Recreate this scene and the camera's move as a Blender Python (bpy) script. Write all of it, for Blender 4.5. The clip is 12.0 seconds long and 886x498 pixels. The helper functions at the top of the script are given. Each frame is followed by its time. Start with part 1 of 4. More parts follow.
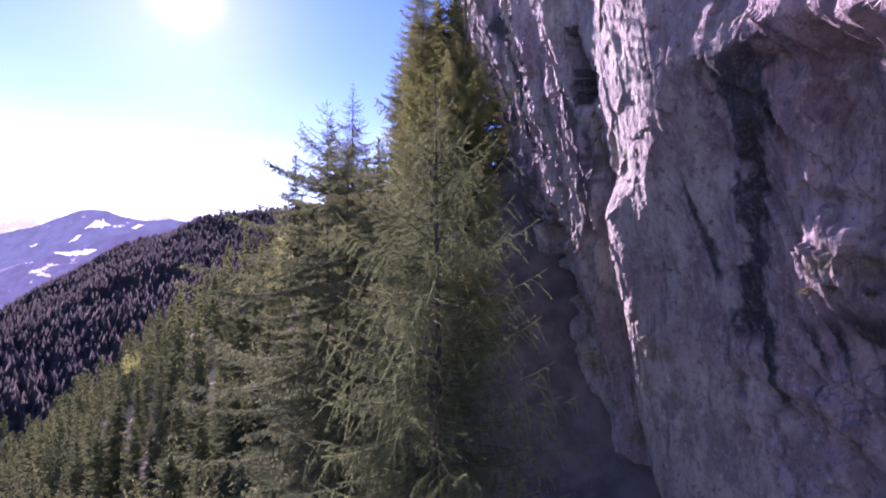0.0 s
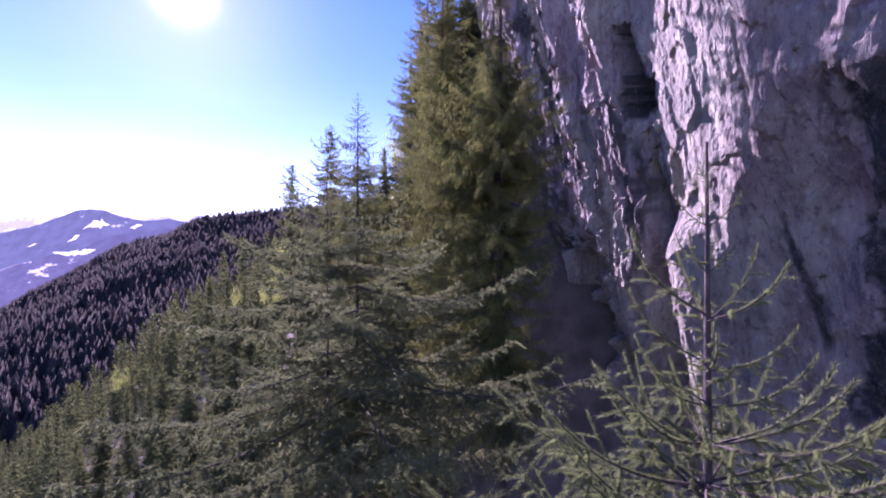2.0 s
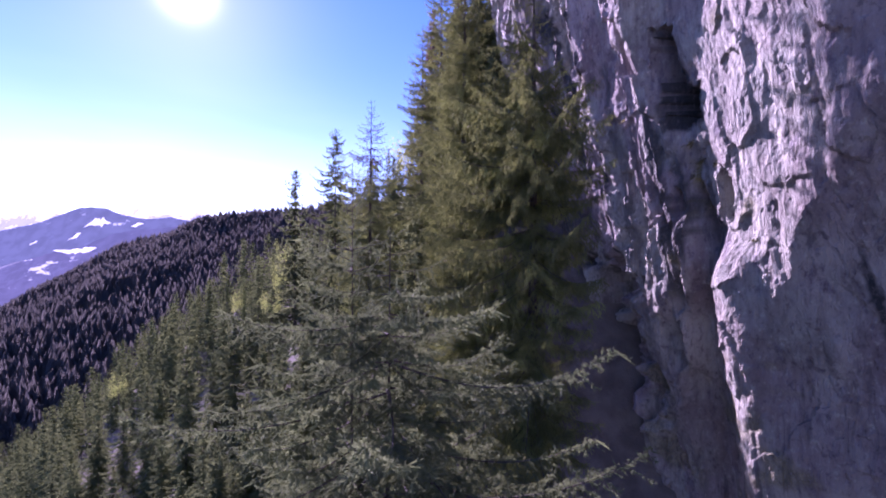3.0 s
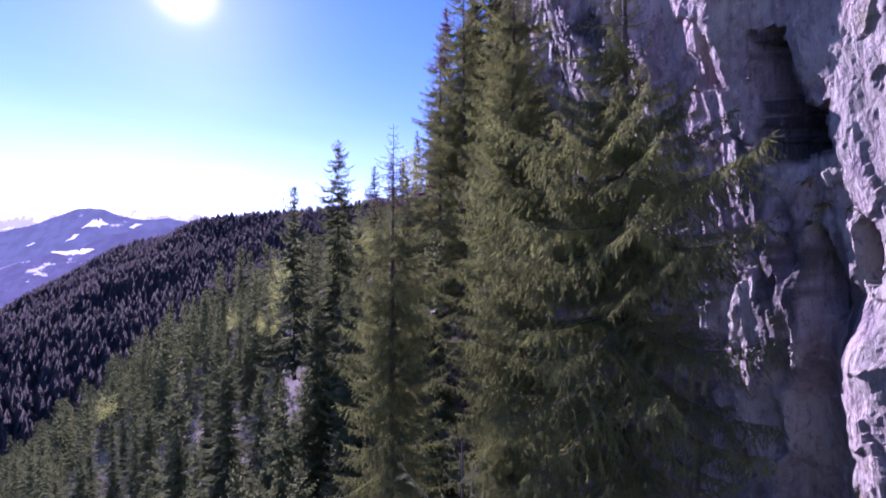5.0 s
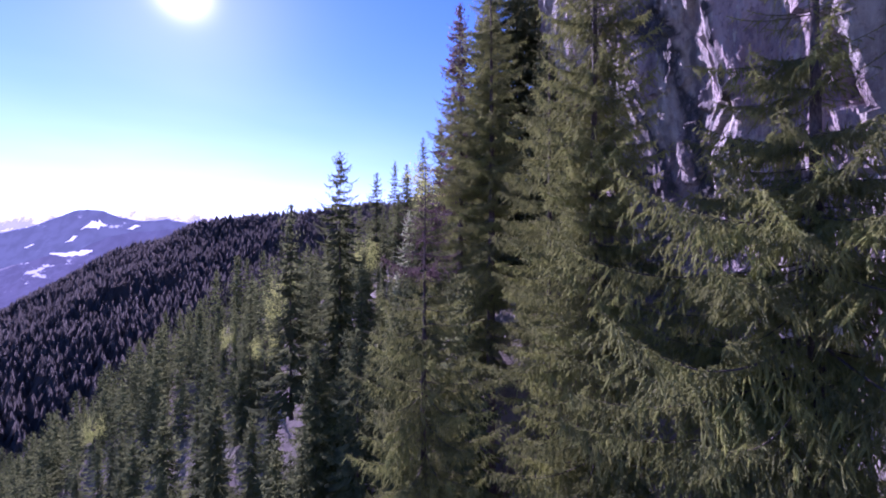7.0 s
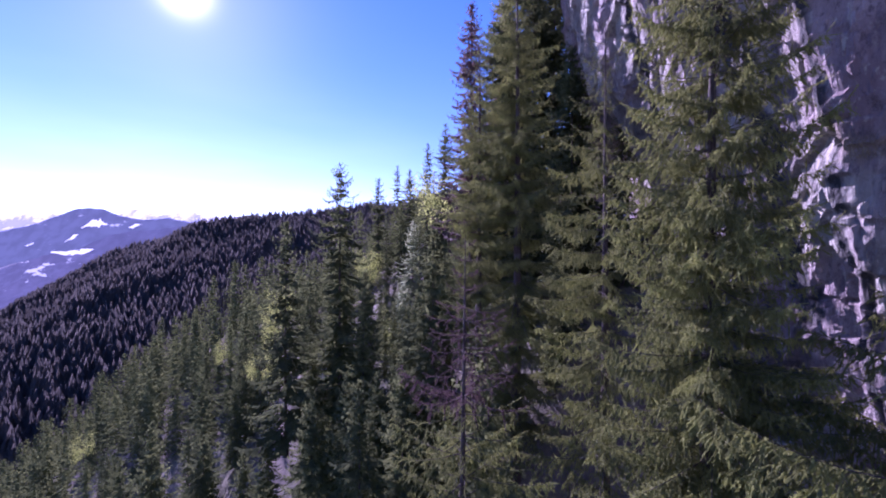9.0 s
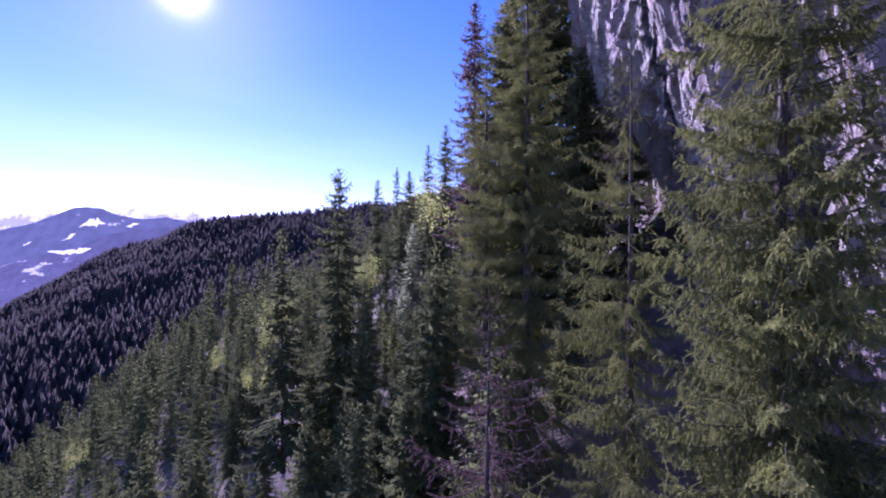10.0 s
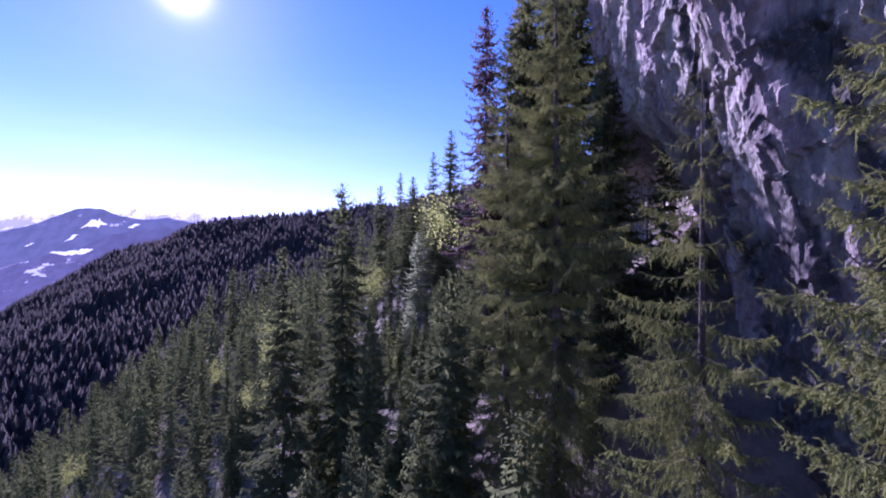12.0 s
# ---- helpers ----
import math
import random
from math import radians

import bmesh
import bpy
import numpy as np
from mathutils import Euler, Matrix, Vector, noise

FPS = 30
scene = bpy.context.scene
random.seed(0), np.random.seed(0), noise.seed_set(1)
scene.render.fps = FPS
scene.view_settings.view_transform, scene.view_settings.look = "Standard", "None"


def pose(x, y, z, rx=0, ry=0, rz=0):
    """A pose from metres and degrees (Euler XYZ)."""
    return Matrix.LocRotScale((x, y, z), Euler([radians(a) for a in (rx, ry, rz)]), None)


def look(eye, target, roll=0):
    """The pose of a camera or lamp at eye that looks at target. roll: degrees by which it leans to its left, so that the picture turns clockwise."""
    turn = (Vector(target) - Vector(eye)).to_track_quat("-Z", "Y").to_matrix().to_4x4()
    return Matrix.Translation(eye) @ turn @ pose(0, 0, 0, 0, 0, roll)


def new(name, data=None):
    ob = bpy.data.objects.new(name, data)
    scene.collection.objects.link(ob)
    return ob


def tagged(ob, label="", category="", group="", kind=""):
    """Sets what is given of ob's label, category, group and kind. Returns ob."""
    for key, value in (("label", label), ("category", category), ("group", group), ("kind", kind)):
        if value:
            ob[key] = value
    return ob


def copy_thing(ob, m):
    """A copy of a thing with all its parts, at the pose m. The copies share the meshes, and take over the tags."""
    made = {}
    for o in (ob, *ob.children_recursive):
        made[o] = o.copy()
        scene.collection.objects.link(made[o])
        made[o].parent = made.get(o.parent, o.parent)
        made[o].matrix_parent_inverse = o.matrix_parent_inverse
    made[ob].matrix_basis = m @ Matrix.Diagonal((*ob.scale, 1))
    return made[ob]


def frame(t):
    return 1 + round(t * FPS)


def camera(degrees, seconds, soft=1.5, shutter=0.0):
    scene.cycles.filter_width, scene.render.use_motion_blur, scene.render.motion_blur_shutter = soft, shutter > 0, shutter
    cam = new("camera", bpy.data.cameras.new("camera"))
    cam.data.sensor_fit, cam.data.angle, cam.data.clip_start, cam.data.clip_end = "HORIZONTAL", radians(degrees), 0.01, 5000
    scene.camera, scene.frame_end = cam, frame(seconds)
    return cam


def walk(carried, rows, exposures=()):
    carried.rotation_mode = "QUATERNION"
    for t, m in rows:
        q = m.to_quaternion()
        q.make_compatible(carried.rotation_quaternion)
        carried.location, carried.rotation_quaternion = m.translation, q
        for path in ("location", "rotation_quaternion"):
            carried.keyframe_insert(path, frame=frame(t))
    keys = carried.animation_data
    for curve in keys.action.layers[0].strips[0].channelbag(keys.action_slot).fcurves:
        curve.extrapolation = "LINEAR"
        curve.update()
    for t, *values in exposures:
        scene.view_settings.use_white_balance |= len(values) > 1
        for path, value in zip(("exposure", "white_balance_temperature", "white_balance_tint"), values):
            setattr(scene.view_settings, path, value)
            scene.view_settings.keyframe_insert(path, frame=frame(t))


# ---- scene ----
cam = camera(93.8, 12.0, soft=1.9)
ROWS = [
    (0.0, 0.000, 0.000, 0.000, 0.00, 0.00, 0.00),
    (0.5, -0.369, 1.340, 0.720, -0.21, -0.12, 0.22),
    (1.0, -0.706, 2.597, 1.344, 0.03, -0.06, 0.20),
    (1.5, -1.068, 3.885, 2.013, 0.07, -0.10, 0.14),
    (2.0, -1.436, 5.110, 2.625, -0.07, -0.08, 0.00),
    (2.5, -1.974, 6.255, 3.238, 0.07, -0.08, -0.19),
    (3.0, -2.516, 7.324, 3.883, 0.03, -0.06, -0.38),
    (5.0, -4.386, 12.484, 6.764, -0.12, -0.13, -0.17),
    (5.5, -4.831, 13.833, 7.394, -0.16, -0.10, -0.20),
    (6.0, -5.218, 15.110, 8.025, -0.15, 0.01, -0.15),
    (6.5, -5.593, 16.435, 8.670, -0.08, 0.04, -0.17),
    (7.0, -5.897, 17.616, 9.342, -0.16, -0.09, -0.06),
    (7.5, -6.198, 18.826, 10.067, -0.51, -0.19, 0.02),
    (9.5, -6.949, 22.163, 11.950, -0.01, -0.20, -0.26),
    (10.0, -7.122, 22.837, 12.394, -0.27, -0.31, -0.23),
    (10.5, -7.308, 23.449, 12.859, -0.10, -0.37, -0.17),
    (11.0, -7.475, 23.946, 13.278, -0.31, -0.42, -0.08),
    (11.5, -7.727, 24.562, 13.792, -0.23, -0.42, -0.00),
    (12.0, -7.903, 25.091, 14.204, -0.10, -0.39, -0.06),
]
walk(cam, [(t, pose(x, y, z, 90 + pitch, roll, yaw)) for t, x, y, z, yaw, pitch, roll in ROWS],
     exposures=[(0.0, 2.3, 5800, 77), (3.0, 2.09, 5430, 77), (7.5, 1.86, 5220, 76), (12.0, 1.71, 5100, 75)])

# ---- light: low sun ahead to the left, hazy bright sky round it ----
SUN_AZ, SUN_EL = radians(-32.0), radians(27.8)     # azimuth from +y, negative towards -x
SUN_DIR = Vector((math.sin(SUN_AZ) * math.cos(SUN_EL), math.cos(SUN_AZ) * math.cos(SUN_EL), math.sin(SUN_EL)))


def make_world():
    world = bpy.data.worlds.new("sky")
    scene.world = world
    world.use_nodes = True
    nt = world.node_tree
    nt.nodes.clear()
    nd, ln = nt.nodes.new, nt.links.new
    out, bg = nd("ShaderNodeOutputWorld"), nd("ShaderNodeBackground")
    sky = nd("ShaderNodeTexSky")
    sky.sky_type, sky.sun_disc = "NISHITA", False
    sky.sun_elevation, sky.sun_rotation = SUN_EL, SUN_AZ
    sky.altitude, sky.air_density, sky.dust_density, sky.ozone_density = 1200, 1.0, 0.06, 2.5
    co = nd("ShaderNodeTexCoord")

    def math_node(op, a, b=None, clamp=False):
        m = nd("ShaderNodeMath")
        m.operation, m.use_clamp = op, clamp
        for i, v in enumerate((a, b)):
            if v is None:
                continue
            if isinstance(v, (int, float)):
                m.inputs[i].default_value = v
            else:
                ln(v, m.inputs[i])
        return m.outputs[0]

    dot = nd("ShaderNodeVectorMath")
    dot.operation = "DOT_PRODUCT"
    ln(co.outputs["Generated"], dot.inputs[0])
    dot.inputs[1].default_value = SUN_DIR
    c = math_node("MAXIMUM", dot.outputs["Value"], 0.0)
    # aureole of the sun in hazy air
    aureole = math_node("ADD", math_node("MULTIPLY", math_node("POWER", c, 1500.0), 11.0),
                        math_node("ADD", math_node("MULTIPLY", math_node("POWER", c, 70.0), 1.1), math_node("MULTIPLY", math_node("POWER", c, 20.0), 0.1)))
    # bright haze low over the valley, strongest under the sun
    sep = nd("ShaderNodeSeparateXYZ")
    ln(co.outputs["Generated"], sep.inputs[0])
    low = math_node("SUBTRACT", 1.0, math_node("MULTIPLY", math_node("ABSOLUTE", sep.outputs["Z"]), 1.0), True)
    noise_tex = nd("ShaderNodeTexNoise")
    noise_tex.inputs["Scale"].default_value, noise_tex.inputs["Detail"].default_value = 3.0, 5.0
    stretch = nd("ShaderNodeMapping")
    stretch.inputs["Scale"].default_value = (1, 1, 4)
    ln(co.outputs["Generated"], stretch.inputs["Vector"])
    ln(stretch.outputs[0], noise_tex.inputs["Vector"])
    haze = math_node("MULTIPLY", math_node("POWER", low, 7.0), math_node("POWER", c, 5.0))
    haze = math_node("MULTIPLY", haze, math_node("ADD", 2.2, math_node("MULTIPLY", noise_tex.outputs["Fac"], 7.0)))
    total = math_node("ADD", aureole, haze)
    tint = nd("ShaderNodeMix")
    tint.data_type = "RGBA"
    tint.blend_type = "ADD"
    tint.inputs["Factor"].default_value = 1.0
    glow = nd("ShaderNodeVectorMath")
    glow.operation = "SCALE"
    glow.inputs[0].default_value = (1.0, 0.98, 0.95)
    ln(total, glow.inputs["Scale"])
    deep = nd("ShaderNodeHueSaturation")
    deep.inputs["Hue"].default_value, deep.inputs["Saturation"].default_value = 0.496, 1.2
    deep.inputs["Value"].default_value = 0.92
    ln(sky.outputs[0], deep.inputs["Color"])
    ln(deep.outputs[0], tint.inputs["A"])
    ln(glow.outputs[0], tint.inputs["B"])
    ln(tint.outputs["Result"], bg.inputs["Color"])
    bg.inputs["Strength"].default_value = 0.054
    ln(bg.outputs[0], out.inputs["Surface"])


make_world()
sun = new("sun", bpy.data.lights.new("sun", "SUN"))
sun.data.energy, sun.data.angle, sun.data.color = 4.0, radians(0.53), (1.0, 0.93, 0.8)
sun.matrix_world = look(SUN_DIR * 200, (0, 0, 0))


# ---- materials ----
class Nodes:
    """A small helper round one node tree."""

    def __init__(self, name):
        self.mat = bpy.data.materials.new(name)
        self.mat.use_nodes = True
        self.tree = self.mat.node_tree
        self.tree.nodes.clear()
        self.out = self.add("ShaderNodeOutputMaterial")

    def add(self, kind, **sockets):
        n = self.tree.nodes.new(kind)
        for k, v in sockets.items():
            self.put(n.inputs[k.replace("_", " ")], v)
        return n

    def put(self, socket, v):
        if isinstance(v, bpy.types.NodeSocket):
            self.tree.links.new(v, socket)
        else:
            socket.default_value = v

    def noise(self, vector, scale, detail=4.0, rough=0.55):
        return self.add("ShaderNodeTexNoise", Vector=vector, Scale=scale, Detail=detail, Roughness=rough).outputs["Fac"]

    def ramp(self, fac, lo, hi):
        n = self.add("ShaderNodeMapRange")
        n.interpolation_type = "SMOOTHSTEP"
        for i, v in enumerate((fac, lo, hi)):
            self.put(n.inputs[i], v)
        return n.outputs[0]

    def mix(self, fac, a, b, kind="MIX"):
        n = self.add("ShaderNodeMix")
        n.data_type, n.blend_type = "RGBA", kind
        self.put(n.inputs["Factor"], fac)
        self.put(n.inputs["A"], a if isinstance(a, bpy.types.NodeSocket) else (*a, 1))
        self.put(n.inputs["B"], b if isinstance(b, bpy.types.NodeSocket) else (*b, 1))
        return n.outputs["Result"]

    def math(self, op, a, b=0.0):
        n = self.add("ShaderNodeMath")
        n.operation = op
        self.put(n.inputs[0], a)
        self.put(n.inputs[1], b)
        return n.outputs[0]

    def coords(self, scale=(1, 1, 1), kind="Object"):
        m = self.add("ShaderNodeMapping", Vector=self.add("ShaderNodeTexCoord").outputs[kind])
        m.inputs["Scale"].default_value = scale
        return m.outputs[0]

    def attribute(self, name):
        n = self.add("ShaderNodeAttribute")
        n.attribute_name = name
        return n.outputs["Fac"]

    def bump(self, height, strength, distance):
        return self.add("ShaderNodeBump", Height=height, Strength=strength, Distance=distance).outputs[0]

    def finish(self, shader):
        self.tree.links.new(shader.outputs[0], self.out.inputs["Surface"])
        return self.mat


def needle_material(name, dark, light, glow=0.35, shine=0.12):
    n = Nodes(name)
    info = n.add("ShaderNodeObjectInfo").outputs["Random"]
    island = n.add("ShaderNodeNewGeometry").outputs["Random Per Island"]
    big = n.noise(n.coords(), 0.9, 3.0)
    fac = n.math("MULTIPLY", n.math("ADD", n.math("MULTIPLY", island, 0.22), n.math("ADD", n.math("MULTIPLY", info, 0.55), 0.16)), n.math("ADD", n.math("MULTIPLY", n.ramp(big, 0.4, 0.62), 0.85), 0.2))
    col = n.mix(fac, dark, light)
    if shine:
        b = n.add("ShaderNodeBsdfPrincipled", Base_Color=col, Roughness=0.7)
        b.inputs["Specular IOR Level"].default_value = shine
    else:
        b = n.add("ShaderNodeBsdfDiffuse", Color=col)
    t = n.add("ShaderNodeBsdfTranslucent", Color=n.mix(0.5, col, light))
    m = n.add("ShaderNodeMixShader", Fac=glow)
    n.tree.links.new(b.outputs[0], m.inputs[1])
    n.tree.links.new(t.outputs[0], m.inputs[2])
    return n.finish(m)


def bark_material(name, dark, light):
    n = Nodes(name)
    v = n.coords((1, 1, 0.3))
    grain, patch = n.noise(v, 26.0, 6.0), n.noise(n.coords(), 2.2, 3.0)
    col = n.mix(n.ramp(grain, 0.3, 0.7), dark, light)
    col = n.mix(n.math("MULTIPLY", n.ramp(patch, 0.5, 0.75), 0.5), col, (0.16, 0.17, 0.13))
    return n.finish(n.add("ShaderNodeBsdfPrincipled", Base_Color=col, Roughness=0.9, Normal=n.bump(grain, 0.8, 0.02)))


def rock_material():
    n = Nodes("limestone")
    v, tall = n.coords(), n.coords((1, 1, 0.22))
    broad, mid = n.noise(v, 0.16, 5.0), n.noise(tall, 1.0, 8.0, 0.68)
    fine, grit = n.noise(n.coords((1, 1, 0.6)), 3.4, 9.0, 0.7), n.noise(v, 19.0, 6.0, 0.72)
    blot = n.noise(n.coords((1, 1, 0.45)), 0.75, 7.0, 0.7)
    col = n.mix(n.ramp(mid, 0.36, 0.62), (0.208, 0.212, 0.172), (0.375, 0.395, 0.32))
    col = n.mix(n.math("ADD", n.math("MULTIPLY", n.attribute("violet"), 0.7), 0.2), col, n.mix(n.ramp(mid, 0.36, 0.62), (0.212, 0.175, 0.176), (0.39, 0.342, 0.334)))     # violet-grey of shaded rock, painted into the bays
    col = n.mix(n.ramp(broad, 0.42, 0.62), col, n.mix(0.5, col, (0.23, 0.165, 0.17)))
    col = n.mix(n.math("MULTIPLY", n.ramp(fine, 0.54, 0.66), 0.8), col, (0.42, 0.43, 0.35))      # calcite
    col = n.mix(n.math("MULTIPLY", n.ramp(fine, 0.47, 0.34), 0.75), col, (0.11, 0.09, 0.095))     # pits
    col = n.mix(n.math("MULTIPLY", n.ramp(blot, 0.56, 0.66), 0.7), col, n.mix(n.ramp(grit, 0.35, 0.65), (0.07, 0.06, 0.075), (0.2, 0.17, 0.2)))
    runs = n.noise(n.coords((1, 1, 0.06)), 1.5, 6.0, 0.62)
    col = n.mix(n.math("MULTIPLY", n.ramp(runs, 0.57, 0.7), 0.7), col, (0.075, 0.07, 0.08))     # seepage
    col = n.mix(n.math("MULTIPLY", n.ramp(grit, 0.55, 0.75), 0.35), col, (0.42, 0.43, 0.4))
    # algal streaks, and shade painted into the hollow and lower buttress
    col = n.mix(n.math("MULTIPLY", n.attribute("algae_shade"), n.ramp(n.math("ADD", n.math("MULTIPLY", fine, 0.6), n.math("MULTIPLY", grit, 0.4)), 0.36, 0.5)), col, n.mix(n.ramp(grit, 0.35, 0.7), (0.016, 0.022, 0.026), (0.05, 0.058, 0.05)))
    col = n.mix(n.math("MULTIPLY", n.attribute("moss"), n.ramp(grit, 0.35, 0.55)), col, n.mix(n.ramp(fine, 0.35, 0.65), (0.06, 0.07, 0.015), (0.22, 0.2, 0.05)))
    flute = n.noise(n.coords((1, 1, 0.16)), 2.6, 7.0, 0.62)
    mid = n.math("ADD", n.math("MULTIPLY", mid, 0.6), n.math("MULTIPLY", n.math("ABSOLUTE", n.math("SUBTRACT", flute, 0.5)), 2.2))
    h = n.math("ADD", n.math("MULTIPLY", mid, 0.6), n.math("ADD", n.math("MULTIPLY", fine, 0.5), n.math("MULTIPLY", grit, 0.14)))
    return n.finish(n.add("ShaderNodeBsdfPrincipled", Base_Color=col, Roughness=0.85, Normal=n.bump(h, 1.0, 0.36)))


def ground_material():
    n = Nodes("forest_floor")
    v = n.coords()
    a, b, c, d = n.noise(v, 0.05, 4.0), n.noise(v, 0.5, 6.0), n.noise(v, 6.0, 6.0), n.noise(v, 0.13, 6.0, 0.6)
    col = n.mix(n.ramp(b, 0.35, 0.65), (0.085, 0.074, 0.06), (0.15, 0.132, 0.104))
    col = n.mix(n.ramp(a, 0.45, 0.6), col, n.mix(0.6, col, (0.05, 0.065, 0.025)))
    col = n.mix(n.math("MULTIPLY", n.ramp(c, 0.55, 0.75), 0.4), col, (0.1, 0.09, 0.075))
    col = n.mix(n.ramp(d, 0.735, 0.76), col, (0.75, 0.78, 0.82))
    return n.finish(n.add("ShaderNodeBsdfPrincipled", Base_Color=col, Roughness=0.95, Normal=n.bump(n.math("ADD", b, c), 0.8, 0.15)))


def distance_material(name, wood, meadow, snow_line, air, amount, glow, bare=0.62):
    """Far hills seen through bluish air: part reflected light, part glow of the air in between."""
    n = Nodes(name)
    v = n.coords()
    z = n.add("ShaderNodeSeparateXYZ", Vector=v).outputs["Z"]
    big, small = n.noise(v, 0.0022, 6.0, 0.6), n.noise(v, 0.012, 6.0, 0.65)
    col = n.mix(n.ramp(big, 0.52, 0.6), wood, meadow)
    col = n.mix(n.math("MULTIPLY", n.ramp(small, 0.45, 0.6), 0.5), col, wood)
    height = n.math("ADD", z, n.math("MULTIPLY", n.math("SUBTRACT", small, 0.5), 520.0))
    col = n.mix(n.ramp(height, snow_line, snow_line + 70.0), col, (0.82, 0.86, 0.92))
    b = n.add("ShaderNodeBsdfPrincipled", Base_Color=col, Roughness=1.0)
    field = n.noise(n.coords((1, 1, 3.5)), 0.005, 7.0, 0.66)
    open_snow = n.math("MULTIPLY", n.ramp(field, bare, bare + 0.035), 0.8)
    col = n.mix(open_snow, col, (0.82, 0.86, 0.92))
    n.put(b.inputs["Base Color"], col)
    # snow gets a white glow in place of light falling on it
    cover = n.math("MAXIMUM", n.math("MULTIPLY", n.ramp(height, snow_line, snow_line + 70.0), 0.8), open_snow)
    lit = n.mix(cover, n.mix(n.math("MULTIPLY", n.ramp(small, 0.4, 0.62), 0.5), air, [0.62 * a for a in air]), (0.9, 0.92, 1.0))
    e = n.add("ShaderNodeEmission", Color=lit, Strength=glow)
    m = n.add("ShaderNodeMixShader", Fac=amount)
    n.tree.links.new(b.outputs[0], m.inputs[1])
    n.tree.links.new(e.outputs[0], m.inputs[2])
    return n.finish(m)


SPRUCE = needle_material("spruce_needles", (0.08, 0.098, 0.048), (0.295, 0.332, 0.096), 0.36)
SPRUCE_YOUNG = needle_material("young_spruce_needles", (0.075, 0.1, 0.055), (0.235, 0.3, 0.11), 0.42)
SPRUCE_DARK = needle_material("dull_spruce_needles", (0.075, 0.1, 0.06), (0.22, 0.265, 0.115), 0.45)
SPRUCE_FAR = needle_material("spruce_foliage", (0.056, 0.072, 0.04), (0.215, 0.252, 0.095), 0.4, 0.0)
# greyed, even needle tones: haze over the opposite slope put into the colour
SPRUCE_HAZED = needle_material("hazed_forest_foliage", (0.102, 0.1, 0.096), (0.142, 0.137, 0.127), 0.55, 0.0)
SPRUCE_PALE = needle_material("pale_foliage", (0.2, 0.25, 0.14), (0.42, 0.48, 0.29), 0.6, 0.0)
LARCH = needle_material("rusty_foliage", (0.075, 0.055, 0.055), (0.17, 0.12, 0.115), 0.4)
YELLOW = needle_material("autumn_leaves", (0.2, 0.25, 0.06), (0.4, 0.45, 0.14), 0.55, 0.0)
BARK = bark_material("spruce_bark", (0.03, 0.024, 0.021), (0.09, 0.073, 0.066))
ROCK = rock_material()
# half of this snow's brightness is emission, painted in as light
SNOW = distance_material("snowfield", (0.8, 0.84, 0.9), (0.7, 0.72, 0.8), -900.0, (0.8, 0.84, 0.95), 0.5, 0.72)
FLOOR = ground_material()


# ---- shared mesh helpers ----
def mesh_from(name, verts, faces, material, smooth=False):
    me = bpy.data.meshes.new(name)
    verts, faces = np.asarray(verts, float), np.asarray(faces, int)
    me.vertices.add(len(verts))
    me.vertices.foreach_set("co", verts.ravel())
    k = faces.shape[1]
    me.loops.add(faces.size)
    me.loops.foreach_set("vertex_index", faces.ravel())
    me.polygons.add(len(faces))
    me.polygons.foreach_set("loop_start", np.arange(0, faces.size, k))
    me.polygons.foreach_set("use_smooth", np.full(len(faces), smooth))
    me.update(calc_edges=True)
    me.materials.append(material)
    return me


def part(name, me, parent, m=None, label=""):
    ob = new(name, me)
    ob.parent = parent
    if m is not None:
        ob.matrix_basis = m
    if label:
        ob["label"] = label
    return ob


def lattice(seed, n=64):
    return np.random.default_rng(seed).random((n, n))


def value_noise(x, y, seed):
    """Smooth noise over a plane, about -1 to 1, one bump a metre."""
    g = lattice(seed)
    n = len(g)
    xi, yi = np.floor(x).astype(int), np.floor(y).astype(int)
    fx, fy = x - xi, y - yi
    fx, fy = fx * fx * fx * (fx * (fx * 6 - 15) + 10), fy * fy * fy * (fy * (fy * 6 - 15) + 10)
    a, b = g[xi % n, yi % n], g[(xi + 1) % n, yi % n]
    c, d = g[xi % n, (yi + 1) % n], g[(xi + 1) % n, (yi + 1) % n]
    return 2 * ((a * (1 - fx) + b * fx) * (1 - fy) + (c * (1 - fx) + d * fx) * fy) - 1


def fbm(x, y, seed, octaves=4, gain=0.5):
    s, amp = 0, 1.0
    for i in range(octaves):
        s = s + amp * value_noise(x * 2 ** i + 7.3 * i, y * 2 ** i + 3.1 * i, seed + i)
        amp *= gain
    return s


def grid_faces(nu, nv):
    i = np.arange((nu - 1) * (nv - 1))
    a = (i // (nv - 1)) * nv + i % (nv - 1)
    return np.stack([a, a + nv, a + nv + 1, a + 1], 1)


def step(x, lo, hi):
    t = np.clip((x - lo) / (hi - lo), 0, 1)
    return t * t * (3 - 2 * t)


# ---- ground, cliff and distance ----
def cliff_foot(y):
    """Plan line of the rock face at eye height of the start."""
    return np.interp(y, [-60, -15, 0, 10, 14, 17.5, 20.5, 23.8, 27.0, 29.4, 31.2, 34.6, 36.2, 40.4, 41.6, 44.6, 46.0, 52.0, 60.0, 75.0, 110.0, 200.0],
                     [34, 24, 18.5, 15.6, 14.9, 14.5, 13.6, 11.6, 11.85, 12.1, 10.5, 10.4, 9.4, 9.4, 8.6, 8.6, 7.9, 7.6, 10.0, 13.0, 16.0, 20.0])


def base_height(y):
    return np.interp(y, [-80, 0, 27, 35, 38.5, 42, 47, 52, 60, 100, 200], [-11, -16, -20.0, -17.0, -9.0, 0.5, 8.5, 11.5, 13.0, 14.0, 18.0])


